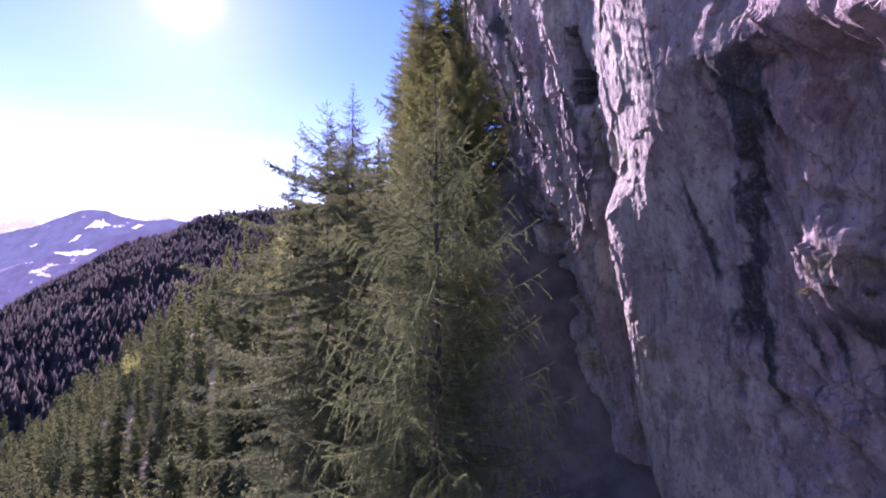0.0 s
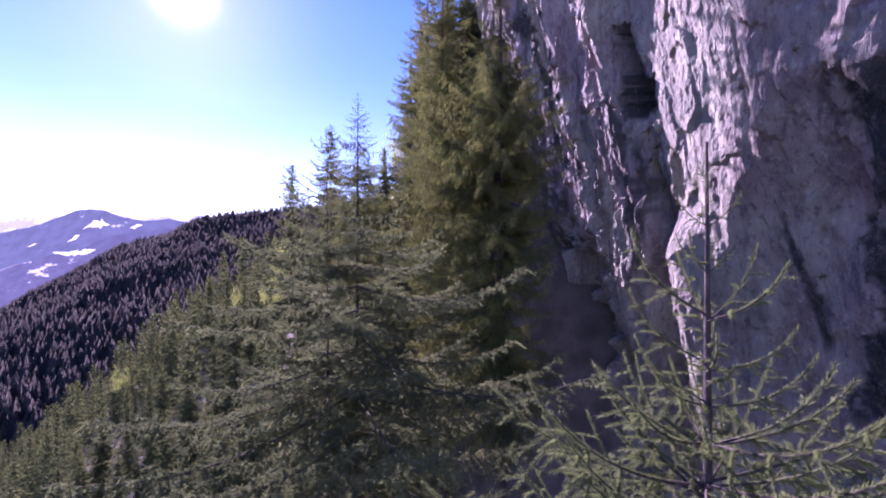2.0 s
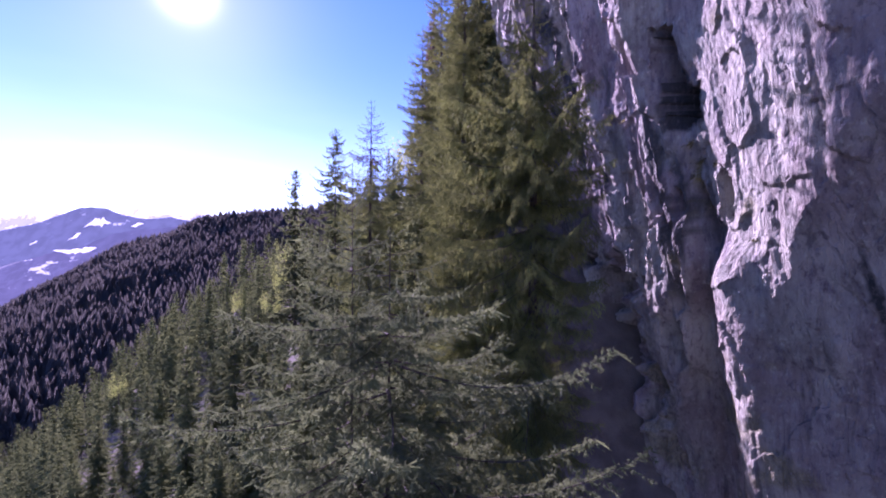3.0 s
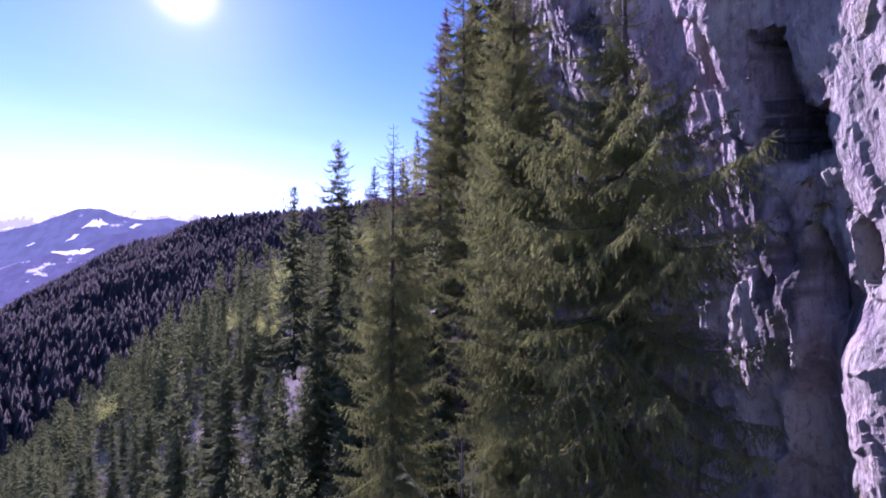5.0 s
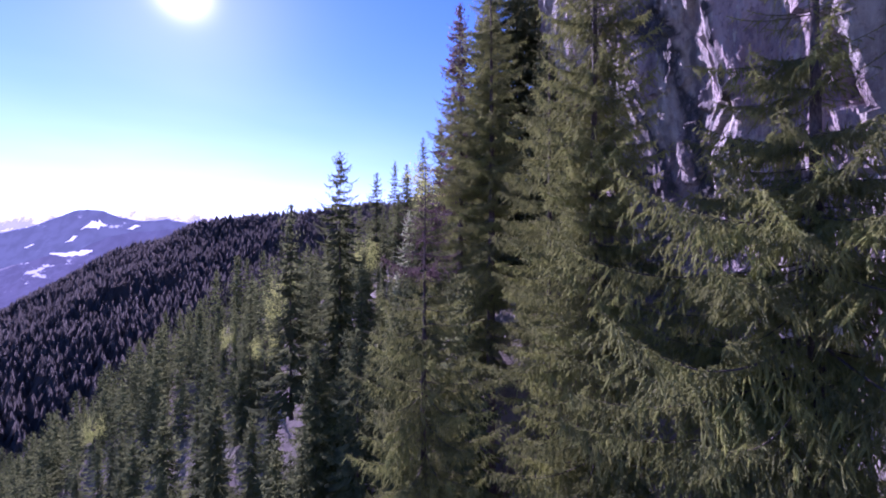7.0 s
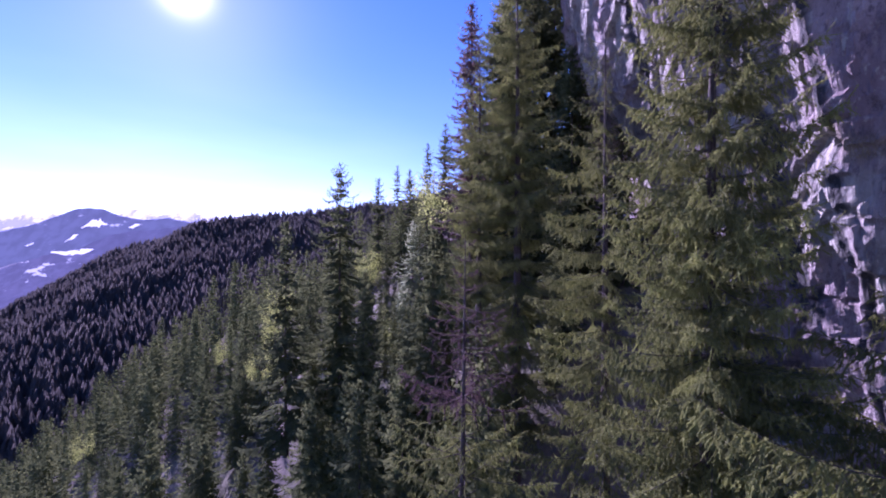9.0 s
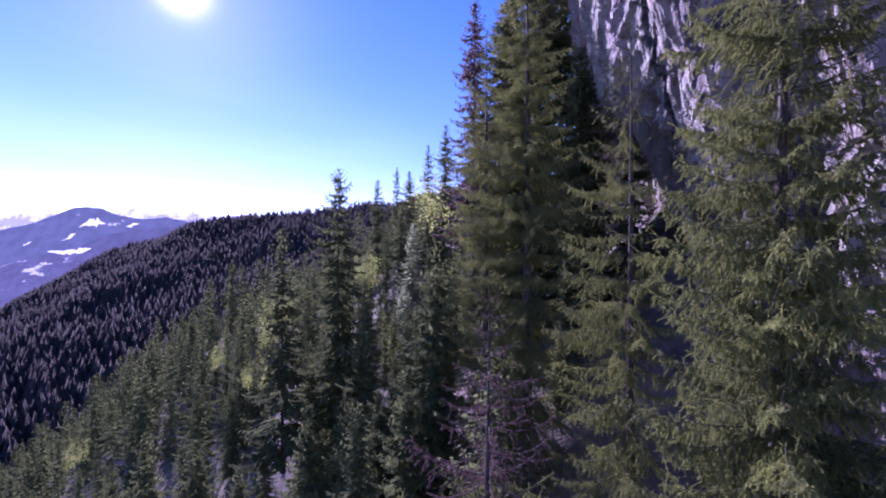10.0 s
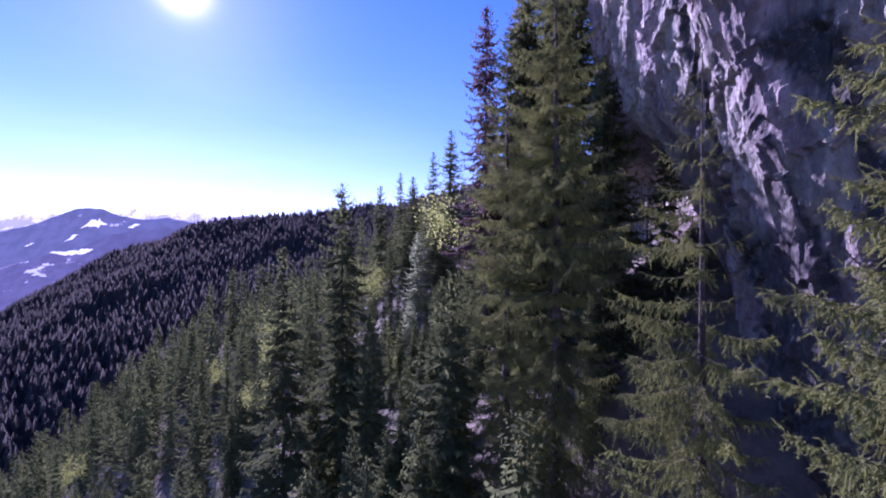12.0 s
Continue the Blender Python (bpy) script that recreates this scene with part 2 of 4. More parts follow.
def slope_height(x, y):
    """The long wooded slope that falls away from the cliff and climbs ahead."""
    back = 155 + 0.3 * np.maximum(-x - 60, 0)
    return -37.5 + 0.89 * x + 0.557 * y - 0.35 * np.maximum(y - 95, 0) * step(x, -80, -30) - 1.0 * np.maximum(y - back, 0)


def ground_height(x, y):
    x, y = np.asarray(x, float), np.asarray(y, float)
    dx = cliff_foot(y) - x
    near = base_height(y) - (0.35 + 0.45 * step(y, 34, 40)) * np.clip(dx, -20, 12) - 0.7 * np.clip(dx - 12, 0, 48) - 0.45 * np.maximum(dx - 60, 0)
    near = near + 0.5 * np.maximum(-dx - 20, 0) - 0.5 * np.maximum(y - 150, 0) - 0.3 * np.maximum(-y - 100, 0)
    far_off = step(dx, 10, 36)
    near = near * (1 - far_off) + slope_height(x, y) * far_off
    near = near + 1.2 * fbm(x / 14, y / 14, 11) + 0.25 * fbm(x / 3, y / 3, 15, 2)
    crest = np.interp(x, [-1500, -900, -570, -499, -428, -318, -240, -139, -8, 200, 800], [-420, -270, -99, -45, -10, 30, 41, 52, 69, 105, 160])
    spur = crest - np.where(y < 550, 0.45, 0.6) * np.abs(y - 550) + 5 * fbm(x / 60, y / 60, 21)
    floor = -300 + 14 * fbm(x / 240, y / 240, 31)
    return np.maximum(np.maximum(near, spur), floor)


def axis_lines(dense_lo, dense_hi, fine, far):
    out = list(np.arange(dense_lo, dense_hi + 0.1, fine))
    gap, v = fine, dense_hi
    while v < far:
        gap *= 1.13
        v += gap
        out.append(min(v, far))
    gap, v = fine, dense_lo
    while v > -far:
        gap *= 1.13
        v -= gap
        out.append(max(v, -far))
    return np.unique(np.round(out, 2))


def build_ground():
    xs, ys = axis_lines(-90, 24, 1.6, 4700), axis_lines(-8, 130, 1.8, 4700)
    gx, gy = np.meshgrid(xs, ys, indexing="ij")
    me = mesh_from("ground", np.stack([gx, gy, ground_height(gx, gy)], -1).reshape(-1, 3), grid_faces(len(xs), len(ys)), FLOOR, True)
    tagged(new("ground", me), "steep forest floor of brown litter with scattered old snow", "ground", kind="structure")


def crest_shift(z):
    """How far the main pillar of the face leans along the wall with height."""
    return np.interp(z, [-14, -10, -5.9, -1.5, 3.9, 9.4, 20, 45], [3.0, 3.1, 2.8, 3.5, 0.9, -3.0, -4.5, -5.0])


def ridge_noise(y, z, seed):
    """Sharp-crested noise, 0 to 1."""
    return 0.65 * (1 - np.abs(value_noise(y, z, seed))) + 0.35 * (1 - np.abs(value_noise(2.1 * y + 3, 2.1 * z, seed + 1)))


def facets(y, z, seed):
    """Broken planes, one to a metre or so, each with its own tilt and offset, about -1 to 1."""
    g = [lattice(seed + k) for k in range(5)]
    iy, iz = np.floor(y).astype(int), np.floor(z).astype(int)
    best, value = np.full(np.shape(y), 9.0), np.zeros(np.shape(y))
    for dy in (-1, 0, 1):
        for dz in (-1, 0, 1):
            c = ((iy + dy) % 64, (iz + dz) % 64)
            ey, ez = y - (iy + dy + g[0][c]), z - (iz + dz + g[1][c])
            d = ey * ey + ez * ez
            value = np.where(d < best, (g[2][c] - 0.5) + 1.6 * (g[3][c] - 0.5) * ey + 1.6 * (g[4][c] - 0.5) * ez, value)
            best = np.minimum(d, best)
    return value


def cliff_surface(y, z):
    """x of the rock face at (y, z), with pillars, grooves, hollows and fine relief."""
    deep = 7.5 * (1 - step(z, -2, 6))
    near = step(y, 12 + 5.5 * step(z, 5.5, 8.5), 19.3) * (1 - step(y - deep, 23.5, 29.5))
    warp = 0.7 * fbm(y / 9, z / 16, 41, 3) + 0.3 * fbm(y / 2.2, z / 7, 45, 3)
    x = cliff_foot(y - crest_shift(z) * near + warp) - 0.2 * (z - 5)
    # ribs, flutes and crags running down the face
    lean = y + 0.5 * fbm(y / 4, z / 12, 51, 3)
    calm = step(y, 21.5, 23.5) * (1 - step(y, 29.5, 31.0))
    soft = 0.75 - 0.45 * step(y, 22.0, 24.0) * (1 - step(y, 28.0, 29.5)) - 0.2 * step(y, 35, 38)
    x = x + 0.34 * soft * fbm(lean / 2.3, z / 10.0, 55, 4, 0.5)
    x = x + 0.15 * soft * fbm(lean / 0.85, z / 5.0, 61, 4, 0.6) * (0.8 + 0.6 * fbm(y / 5, z / 5, 65, 2))
    x = x - 0.22 * soft * (ridge_noise(lean / 2.0 + 9, z / 13.0, 67) - 0.5)
    x = x + 0.30 * fbm(y / 5.5, z / 6.5, 71, 2) + 0.06 * fbm(y / 0.7, z / 1.1, 77, 4, 0.68)
    # split slabs and crags on the far buttress, drawn out into flutes nearer by
    crag, bent = step(y, 33.0, 37.0), 0.5 * fbm(y / 2.5, z / 3.5, 87, 3)
    x = x + crag * (0.48 * facets((y + 0.45 * z + bent) / 2.4, (z - 0.3 * y + bent) / 4.2, 151) + 0.26 * facets((y + 0.3 * z + bent) / 0.8, (z + bent) / 1.5, 161))
    x = x + (1 - crag) * (1 - 0.6 * calm) * (1 + 0.7 * (1 - step(y, 19.5, 21.5))) * (0.32 * facets((y + 0.6 * bent) / 1.4, (z + bent) / 4.5, 171) + 0.1 * facets((y + 0.5 * bent) / 0.6, (z + bent) / 1.6, 181))
    # sharp flutes in the recess beside the main pillar
    comb = step(y, 28.6, 29.6) * (1 - step(y, 34.5, 36.5))
    x = x - 0.55 * comb * (np.maximum(ridge_noise(lean / 0.95 + 4, z / 6.5, 221), 0.45) - 0.6)
    # small ledges and roofs break the ribs
    q = (z + 1.2 * fbm(y / 1.6, z / 3.0, 79, 3)) / 3.1
    x = x + 0.16 * step(fbm(y / 2.2, z / 2.2, 83, 2), 0.0, 0.4) * (q - np.floor(q) - 0.5)

    def hollow(y0, z0, ry, rz, depth, sharp=0.35):
        wob = 0.35 * fbm(y / 1.2 + y0, z / 1.5, 81, 3)
        d = np.sqrt(((y - y0) / ry) ** 2 + ((z - z0) / rz) ** 2) + wob
        return depth * (1 - step(d, 1 - sharp, 1))

    jag = 0.28 * facets(y / 0.45, z / 0.7, 211) + 0.16 * fbm(y / 0.5, z / 0.8, 215, 3)
    slot = np.maximum(np.abs(y - 30.05) / 0.55, np.abs(z - 13.4) / 2.3) + jag
    nook = np.maximum(np.abs(y - 29.5) / 1.05, np.abs(z - 11.5) / 0.95) + jag
    x = x + 3.4 * (1 - step(np.minimum(slot, nook), 0.88, 1.02))
    x = x + hollow(30.7, 6.3, 0.4, 1.9, 1.1) + hollow(29.6, 6.1, 0.42, 1.9, 1.2) + hollow(27.9, 6.8, 0.42, 1.3, 1.0) + hollow(32.3, 15.5, 0.5, 1.6, 0.8)
    x = x - 0.2 * np.exp(-((y - 30.2) / 1.0) ** 2 - ((z - 9.6) / 0.8) ** 2)
    # the foot of the main pillar stands proud of the groove beside it
    x = x - 1.3 * np.exp(-((y - 28.2) / 1.7) ** 2) * (1 - step(z, 2.0, 5.5))
    # a bright rib running down the recess
    x = x - 1.1 * np.exp(-((y - 30.4 - 0.3 * (4.2 - z) - 0.5 * fbm(z / 2.5, y / 6, 231, 2)) / 0.42) ** 2) * (1 - step(z, 4.5, 6.5)) * step(z, -8.0, -4.0)
    # the near bay turns away from the sun below its ledge
    x = x + 0.6 * np.clip(20.5 - y, 0, 7) * (1 - step(z, -5.0, -1.0))
    x = x + hollow(20.5, -9.0, 3.5, 4.0, 1.2, 0.95) + hollow(15.5, 4.0, 2.0, 6.0, 1.2, 0.7) + hollow(38.5, -2, 4, 8, 2.0, 0.7)
    x = x + 5.0 * step(y, 46.5, 49.5) * (1 - step(z, 15.5 + 0.25 * (y - 47), 23)) + 1.5 * hollow(47.0, 17, 1.2, 4, 1.0)
    # above its roof the near bay comes forward into the sun
    w = 0.7 * step(z + 0.38 * np.clip(20.0 - y, 0, 6) + 0.9 * fbm(y / 1.1, z / 5.0, 89, 3), 8.4, 9.9) * (1 - step(y, 20.3, 21.8)) * step(y, 7.0, 12.0)
    x = x * (1 - w) + w * (11.7 + 0.12 * (20.5 - y) + 0.35 * facets((y + bent) / 1.6, (z + bent) / 2.6, 191) + 0.12 * facets(y / 0.6, z / 1.0, 197)) + 0.2 * np.maximum(z - 9.3, 0) * (1 - step(y, 19.0, 22.0))
    # the far buttress turns a little towards the sun
    x = x + 0.25 * np.clip(y - 42.0, -1.6, 9.0) * step(y, 38.6, 40.6) * (1 - step(y, 46.0, 48.5))
    # broad bulge of the far buttress
    x = x - 1.0 * np.exp(-((y - 44) / 4.5) ** 2 - ((z - 22) / 9.0) ** 2)
    return x


def build_cliff():
    ys = np.concatenate([np.arange(-60, 8, 1.2), np.arange(8, 14, 0.35), np.arange(14, 52, 0.13), np.arange(52, 90, 0.6)])
    zs = np.concatenate([np.arange(-30, -18, 0.6), np.arange(-18, 30, 0.15), np.arange(30, 46, 0.5)])
    gy, gz = np.meshgrid(ys, zs, indexing="ij")
    top = np.interp(gy, [-60, 30, 50, 62, 90], [60, 46, 44, 30, 18]) + 2.5 * fbm(gy / 6, gy * 0 + 3, 91, 4)
    low = base_height(gy) - 6
    # the grid is stretched between the buried foot and the rim
    k = (gz - zs[0]) / (zs[-1] - zs[0])
    wz = np.maximum(low, -30) * (1 - k) + top * k
    wz = np.where(top > 43, gz * np.where(gz > 30, 1 + (top - 46) / 46 * (gz - 30) / 16, 1), wz)
    x = cliff_surface(gy, wz)
    # the rim rolls back to a wooded top
    back = 1.2 * np.maximum(wz - (top - 2.0), 0) ** 1.6
    x = x + back
    verts = np.stack([x, gy, wz], -1)
    rim = verts[:, -1, :]
    over = np.stack([np.stack([rim[:, 0] + d, rim[:, 1], rim[:, 2] + 0.25 * d + 1.0 * fbm(rim[:, 1] / 5, np.full(len(rim), d / 5.0), 95, 3)], -1) for d in (2.0, 5.0, 10.0, 20.0, 40.0)], 1)
    tail = np.stack([over[:, -1, 0] + 1, over[:, -1, 1], np.full(len(rim), -34.0)], -1)[:, None]
    verts = np.concatenate([verts, over, tail], 1)
    nu, nv = verts.shape[:2]
    me = mesh_from("cliff", verts.reshape(-1, 3), grid_faces(nu, nv)[:, ::-1], ROCK, False)
    Y, Z = verts[..., 1], verts[..., 2]
    ragged = 0.5 * fbm(Y / 0.9, Z / 2.0, 101, 4, 0.6) + 0.35 * fbm(Y / 0.3, Z / 0.5, 105, 3, 0.6)

    def run(y_top, z_top, y_low, z_low, w_top, w_low):
        k = np.clip((z_top - Z) / (z_top - z_low), 0, 1)
        mid, w = y_top + (y_low - y_top) * k, w_top + (w_low - w_top) * k
        ends = step(Z, z_low - 0.4, z_low + 0.8) * (1 - step(Z, z_top - 0.8, z_top + 0.6))
        return ends * (1 - step(np.abs(Y - mid) / w + ragged * 0.9, 0.75, 1.15))

    algae_shade = np.maximum.reduce([run(17.8, 9.0, 19.3, 5.0, 1.6, 0.9), run(18.6, 8.6, 22.0, -5.0, 0.85, 0.7), run(21.2, -2.5, 21.3, -8.5, 0.3, 0.28),
                               run(18.3, -3.0, 18.2, -5.5, 0.28, 0.2), run(16.9, -2.6, 16.8, -8.6, 0.6, 0.45), run(19.6, 4.5, 19.9, 0.5, 0.2, 0.12),
                               # the run at 29.9 paints shade down the deep hollow
                               run(19.2, -3.4, 19.1, -6.0, 0.2, 0.12), run(23.0, 4.0, 23.2, -2.0, 0.16, 0.1), 0.85 * run(31.3, 12.5, 31.7, 1.0, 0.4, 0.55), 0.9 * run(30.3, 9.0, 30.4, 3.0, 0.38, 0.3), run(29.9, 15.0, 29.6, 10.7, 0.6, 1.0), 0.7 * run(32.9, 14.0, 33.3, 4.0, 0.22, 0.4),
                               # the wide run at 43.6 is shade painted on the lower buttress
                               0.8 * run(29.0, 8.4, 28.8, 2.0, 0.28, 0.2), 0.6 * run(34.5, 16.0, 34.9, 3.0, 0.25, 0.4), 0.85 * run(43.6, 15.0, 43.0, 2.0, 2.4, 3.6), 0.6 * run(38.5, 20, 39.5, 6, 0.3, 0.5), 0.6 * run(41.8, 27, 42.6, 8, 0.45, 0.7), 0.5 * run(40.4, 24, 41.0, 12, 0.3, 0.25),
                               run(39.6, 21, 39.0, 8, 0.4, 0.8), run(41.9, 20, 41.2, 12, 0.15, 0.25), run(40.5, 23, 39.8, 19.5, 1.1, 0.6), run(45.2, 30, 45.8, 12, 0.3, 0.4), run(36.2, 24, 36.6, 2, 0.18, 0.25)])
    # shade inside the deep hollow, painted with the dark streak colour
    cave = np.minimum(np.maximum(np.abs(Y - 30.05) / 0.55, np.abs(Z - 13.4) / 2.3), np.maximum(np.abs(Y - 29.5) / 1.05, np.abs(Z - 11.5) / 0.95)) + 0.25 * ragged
    algae_shade = np.maximum(algae_shade, 0.9 * (1 - step(cave, 0.98, 1.2)))
    # where the violet tint of shade is put into the rock colour
    bay = 1 - step(Y - 0.6 * crest_shift(Z) + 1.5 * fbm(Y / 2.0, Z / 5.0, 115, 3), 19.5, 23.0)
    bay = np.maximum(bay, step(fbm(Y / 2.2, Z / 7.0, 119, 3), 0.15, 0.5) * step(Y, 29.0, 31.0))
    patch = fbm(Y / 3.0, Z / 2.5, 111, 4)
    moss = np.maximum.reduce([run(29.6, 8.8, 29.8, 5.8, 0.45, 0.3), run(20, 10.5, 16, 9.4, 0.8, 0.8) * 0.5, run(16.8, 0.0, 16.8, -1.4, 2.2, 1.6) * 0.8, step(Z, 12.0, 14.0) * step(-Y, -16.5, -13.5), step(patch, 0.75, 1.1) * 0.6])
    for name, field in (("algae_shade", algae_shade), ("moss", moss), ("violet", bay)):
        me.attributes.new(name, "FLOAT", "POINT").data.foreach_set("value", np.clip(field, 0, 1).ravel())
    tagged(new("cliff", me), "overhanging grey limestone cliff with dark algal streaks and darkened hollows", "cliff", kind="structure")


def build_distance():
    def ridge(name, dist, us, vs, foot, mat, seed, rough, label):
        u = np.linspace(-1.4, 0.9, 420)
        top = np.interp(u, us, vs) * dist
        top = top + rough * fbm(u * 26, u * 0 + seed, seed, 5, 0.6)
        rows = []
        for k in np.linspace(0, 1, 14):
            jag = rough * 2.2 * fbm(u * 22, u * 0 + k * 5, seed + 7, 4, 0.6) * math.sin(math.pi * min(k * 1.2, 1.0))
            rows.append(np.stack([u * dist * (1 - 0.16 * k), np.full_like(u, dist * (1 - 0.16 * k)), (top + (foot - top) * k ** 0.85) + jag], -1))
        rows = [rows[0] + np.array([0, 260.0, 0]) * 1.0 + np.array([0, 0, foot * 0.5])] + rows
        v = np.stack(rows, 1)
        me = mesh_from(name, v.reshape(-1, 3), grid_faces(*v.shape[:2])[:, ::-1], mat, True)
        tagged(new(name, me), label, "mountains", kind="structure")

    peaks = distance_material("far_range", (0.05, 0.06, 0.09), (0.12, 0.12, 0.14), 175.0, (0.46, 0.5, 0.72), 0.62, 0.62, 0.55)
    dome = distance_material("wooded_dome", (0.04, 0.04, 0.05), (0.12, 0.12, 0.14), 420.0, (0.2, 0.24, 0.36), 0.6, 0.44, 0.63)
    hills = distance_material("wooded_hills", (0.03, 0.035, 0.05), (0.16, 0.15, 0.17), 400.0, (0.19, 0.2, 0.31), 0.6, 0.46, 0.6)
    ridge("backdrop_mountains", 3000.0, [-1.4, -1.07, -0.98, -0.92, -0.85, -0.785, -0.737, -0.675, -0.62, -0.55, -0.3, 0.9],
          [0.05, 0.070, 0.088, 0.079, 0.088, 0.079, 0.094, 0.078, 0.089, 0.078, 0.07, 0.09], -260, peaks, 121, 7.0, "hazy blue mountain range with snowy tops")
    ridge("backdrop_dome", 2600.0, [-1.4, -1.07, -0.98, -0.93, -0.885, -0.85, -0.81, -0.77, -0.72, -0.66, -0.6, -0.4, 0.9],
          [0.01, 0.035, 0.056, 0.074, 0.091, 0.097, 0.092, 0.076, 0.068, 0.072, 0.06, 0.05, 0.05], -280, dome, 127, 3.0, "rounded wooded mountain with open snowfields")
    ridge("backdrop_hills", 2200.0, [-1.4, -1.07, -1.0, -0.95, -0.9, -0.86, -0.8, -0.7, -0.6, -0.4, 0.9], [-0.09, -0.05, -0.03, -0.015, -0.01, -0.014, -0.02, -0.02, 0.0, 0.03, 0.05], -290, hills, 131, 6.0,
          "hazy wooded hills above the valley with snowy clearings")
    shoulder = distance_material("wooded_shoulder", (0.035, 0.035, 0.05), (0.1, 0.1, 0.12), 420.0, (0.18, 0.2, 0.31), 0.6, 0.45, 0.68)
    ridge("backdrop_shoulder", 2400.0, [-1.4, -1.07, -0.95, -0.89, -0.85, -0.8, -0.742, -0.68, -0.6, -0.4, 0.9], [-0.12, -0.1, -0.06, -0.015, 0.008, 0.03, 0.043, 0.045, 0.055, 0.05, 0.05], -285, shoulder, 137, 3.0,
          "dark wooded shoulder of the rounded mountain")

    def snowfield(us, highs, lows, seed, label):
        """A snow-covered opening in far woods: upper and lower edge over the bearing, both as slopes of sight from the start."""
        dist, u = 2190.0, np.linspace(us[0], us[-1], 50)
        ends = 0.15 + 0.85 * np.sqrt(np.clip(np.sin(np.pi * (u - us[0]) / (us[-1] - us[0])), 0, 1))
        high, low = np.interp(u, us, highs) * dist, np.interp(u, us, lows) * dist
        mid = (high + low) / 2
        high = mid + (high - mid) * ends * (1 + 0.5 * fbm(u * 160, u * 0, seed, 3))
        low = mid + (low - mid) * ends * (1 + 0.5 * fbm(u * 160, u * 0 + 7, seed, 3))
        v = np.stack([np.stack([u * dist, np.full_like(u, dist) - 10 * k, high + (low - high) * k], -1) for k in np.linspace(0, 1, 5)], 1)
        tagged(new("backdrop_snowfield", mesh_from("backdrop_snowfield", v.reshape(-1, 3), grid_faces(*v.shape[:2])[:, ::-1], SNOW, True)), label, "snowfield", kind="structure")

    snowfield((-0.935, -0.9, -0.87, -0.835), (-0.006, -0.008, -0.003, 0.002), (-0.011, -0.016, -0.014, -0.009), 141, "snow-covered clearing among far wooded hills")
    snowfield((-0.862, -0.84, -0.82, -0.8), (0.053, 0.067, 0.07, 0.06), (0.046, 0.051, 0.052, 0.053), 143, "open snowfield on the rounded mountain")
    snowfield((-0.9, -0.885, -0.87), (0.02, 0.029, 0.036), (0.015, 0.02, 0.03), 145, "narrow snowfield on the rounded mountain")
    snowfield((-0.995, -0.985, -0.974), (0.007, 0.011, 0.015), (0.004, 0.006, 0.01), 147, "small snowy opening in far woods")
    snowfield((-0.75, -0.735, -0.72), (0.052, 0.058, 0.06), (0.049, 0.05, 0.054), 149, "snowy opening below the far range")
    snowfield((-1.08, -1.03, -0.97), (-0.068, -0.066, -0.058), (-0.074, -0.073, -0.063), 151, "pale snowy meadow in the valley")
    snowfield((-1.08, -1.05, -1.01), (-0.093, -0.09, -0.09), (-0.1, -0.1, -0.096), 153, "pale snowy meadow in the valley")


build_ground()
build_cliff()
build_distance()


# ---- spruces ----
def tube(points, radii, sides=6):
    """Tapered tube along points: verts and quads."""
    pts = np.asarray(points, float)
    d = np.gradient(pts, axis=0)
    d /= np.linalg.norm(d, axis=1)[:, None]
    ref = np.where(np.abs(d[:, 2:3]) > 0.8, np.array([[1.0, 0, 0]]), np.array([[0, 0, 1.0]]))
    a = np.cross(d, ref)
    a /= np.linalg.norm(a, axis=1)[:, None]
    b = np.cross(d, a)
    ang = np.linspace(0, 2 * np.pi, sides, endpoint=False)
    v = pts[:, None] + np.asarray(radii)[:, None, None] * (np.cos(ang)[None, :, None] * a[:, None] + np.sin(ang)[None, :, None] * b[:, None])
    i = np.arange((len(pts) - 1) * sides)
    r, s = i // sides, i % sides
    q = np.stack([r * sides + s, r * sides + (s + 1) % sides, (r + 1) * sides + (s + 1) % sides, (r + 1) * sides + s], 1)
    return v.reshape(-1, 3), q


def needles(p, d, length, width, rng, around, spread=0.9):
    """Slim pointed leaves round stations p with directions d."""
    n = len(p)
    p, d = np.repeat(p, around, 0), np.repeat(d, around, 0)
    length = np.repeat(np.broadcast_to(length, n), around) * rng.uniform(0.75, 1.2, n * around)
    r = rng.normal(size=(n * around, 3))
    side = r - d * (r * d).sum(1)[:, None]
    side /= np.linalg.norm(side, axis=1)[:, None] + 1e-9
    w = np.cross(d, side)
    way = d + side * spread
    way /= np.linalg.norm(way, axis=1)[:, None]
    p = p + d * rng.uniform(-0.02, 0.02, n * around)[:, None]
    return np.stack([p - w * width, p + w * width, p + way * length[:, None]], 1)


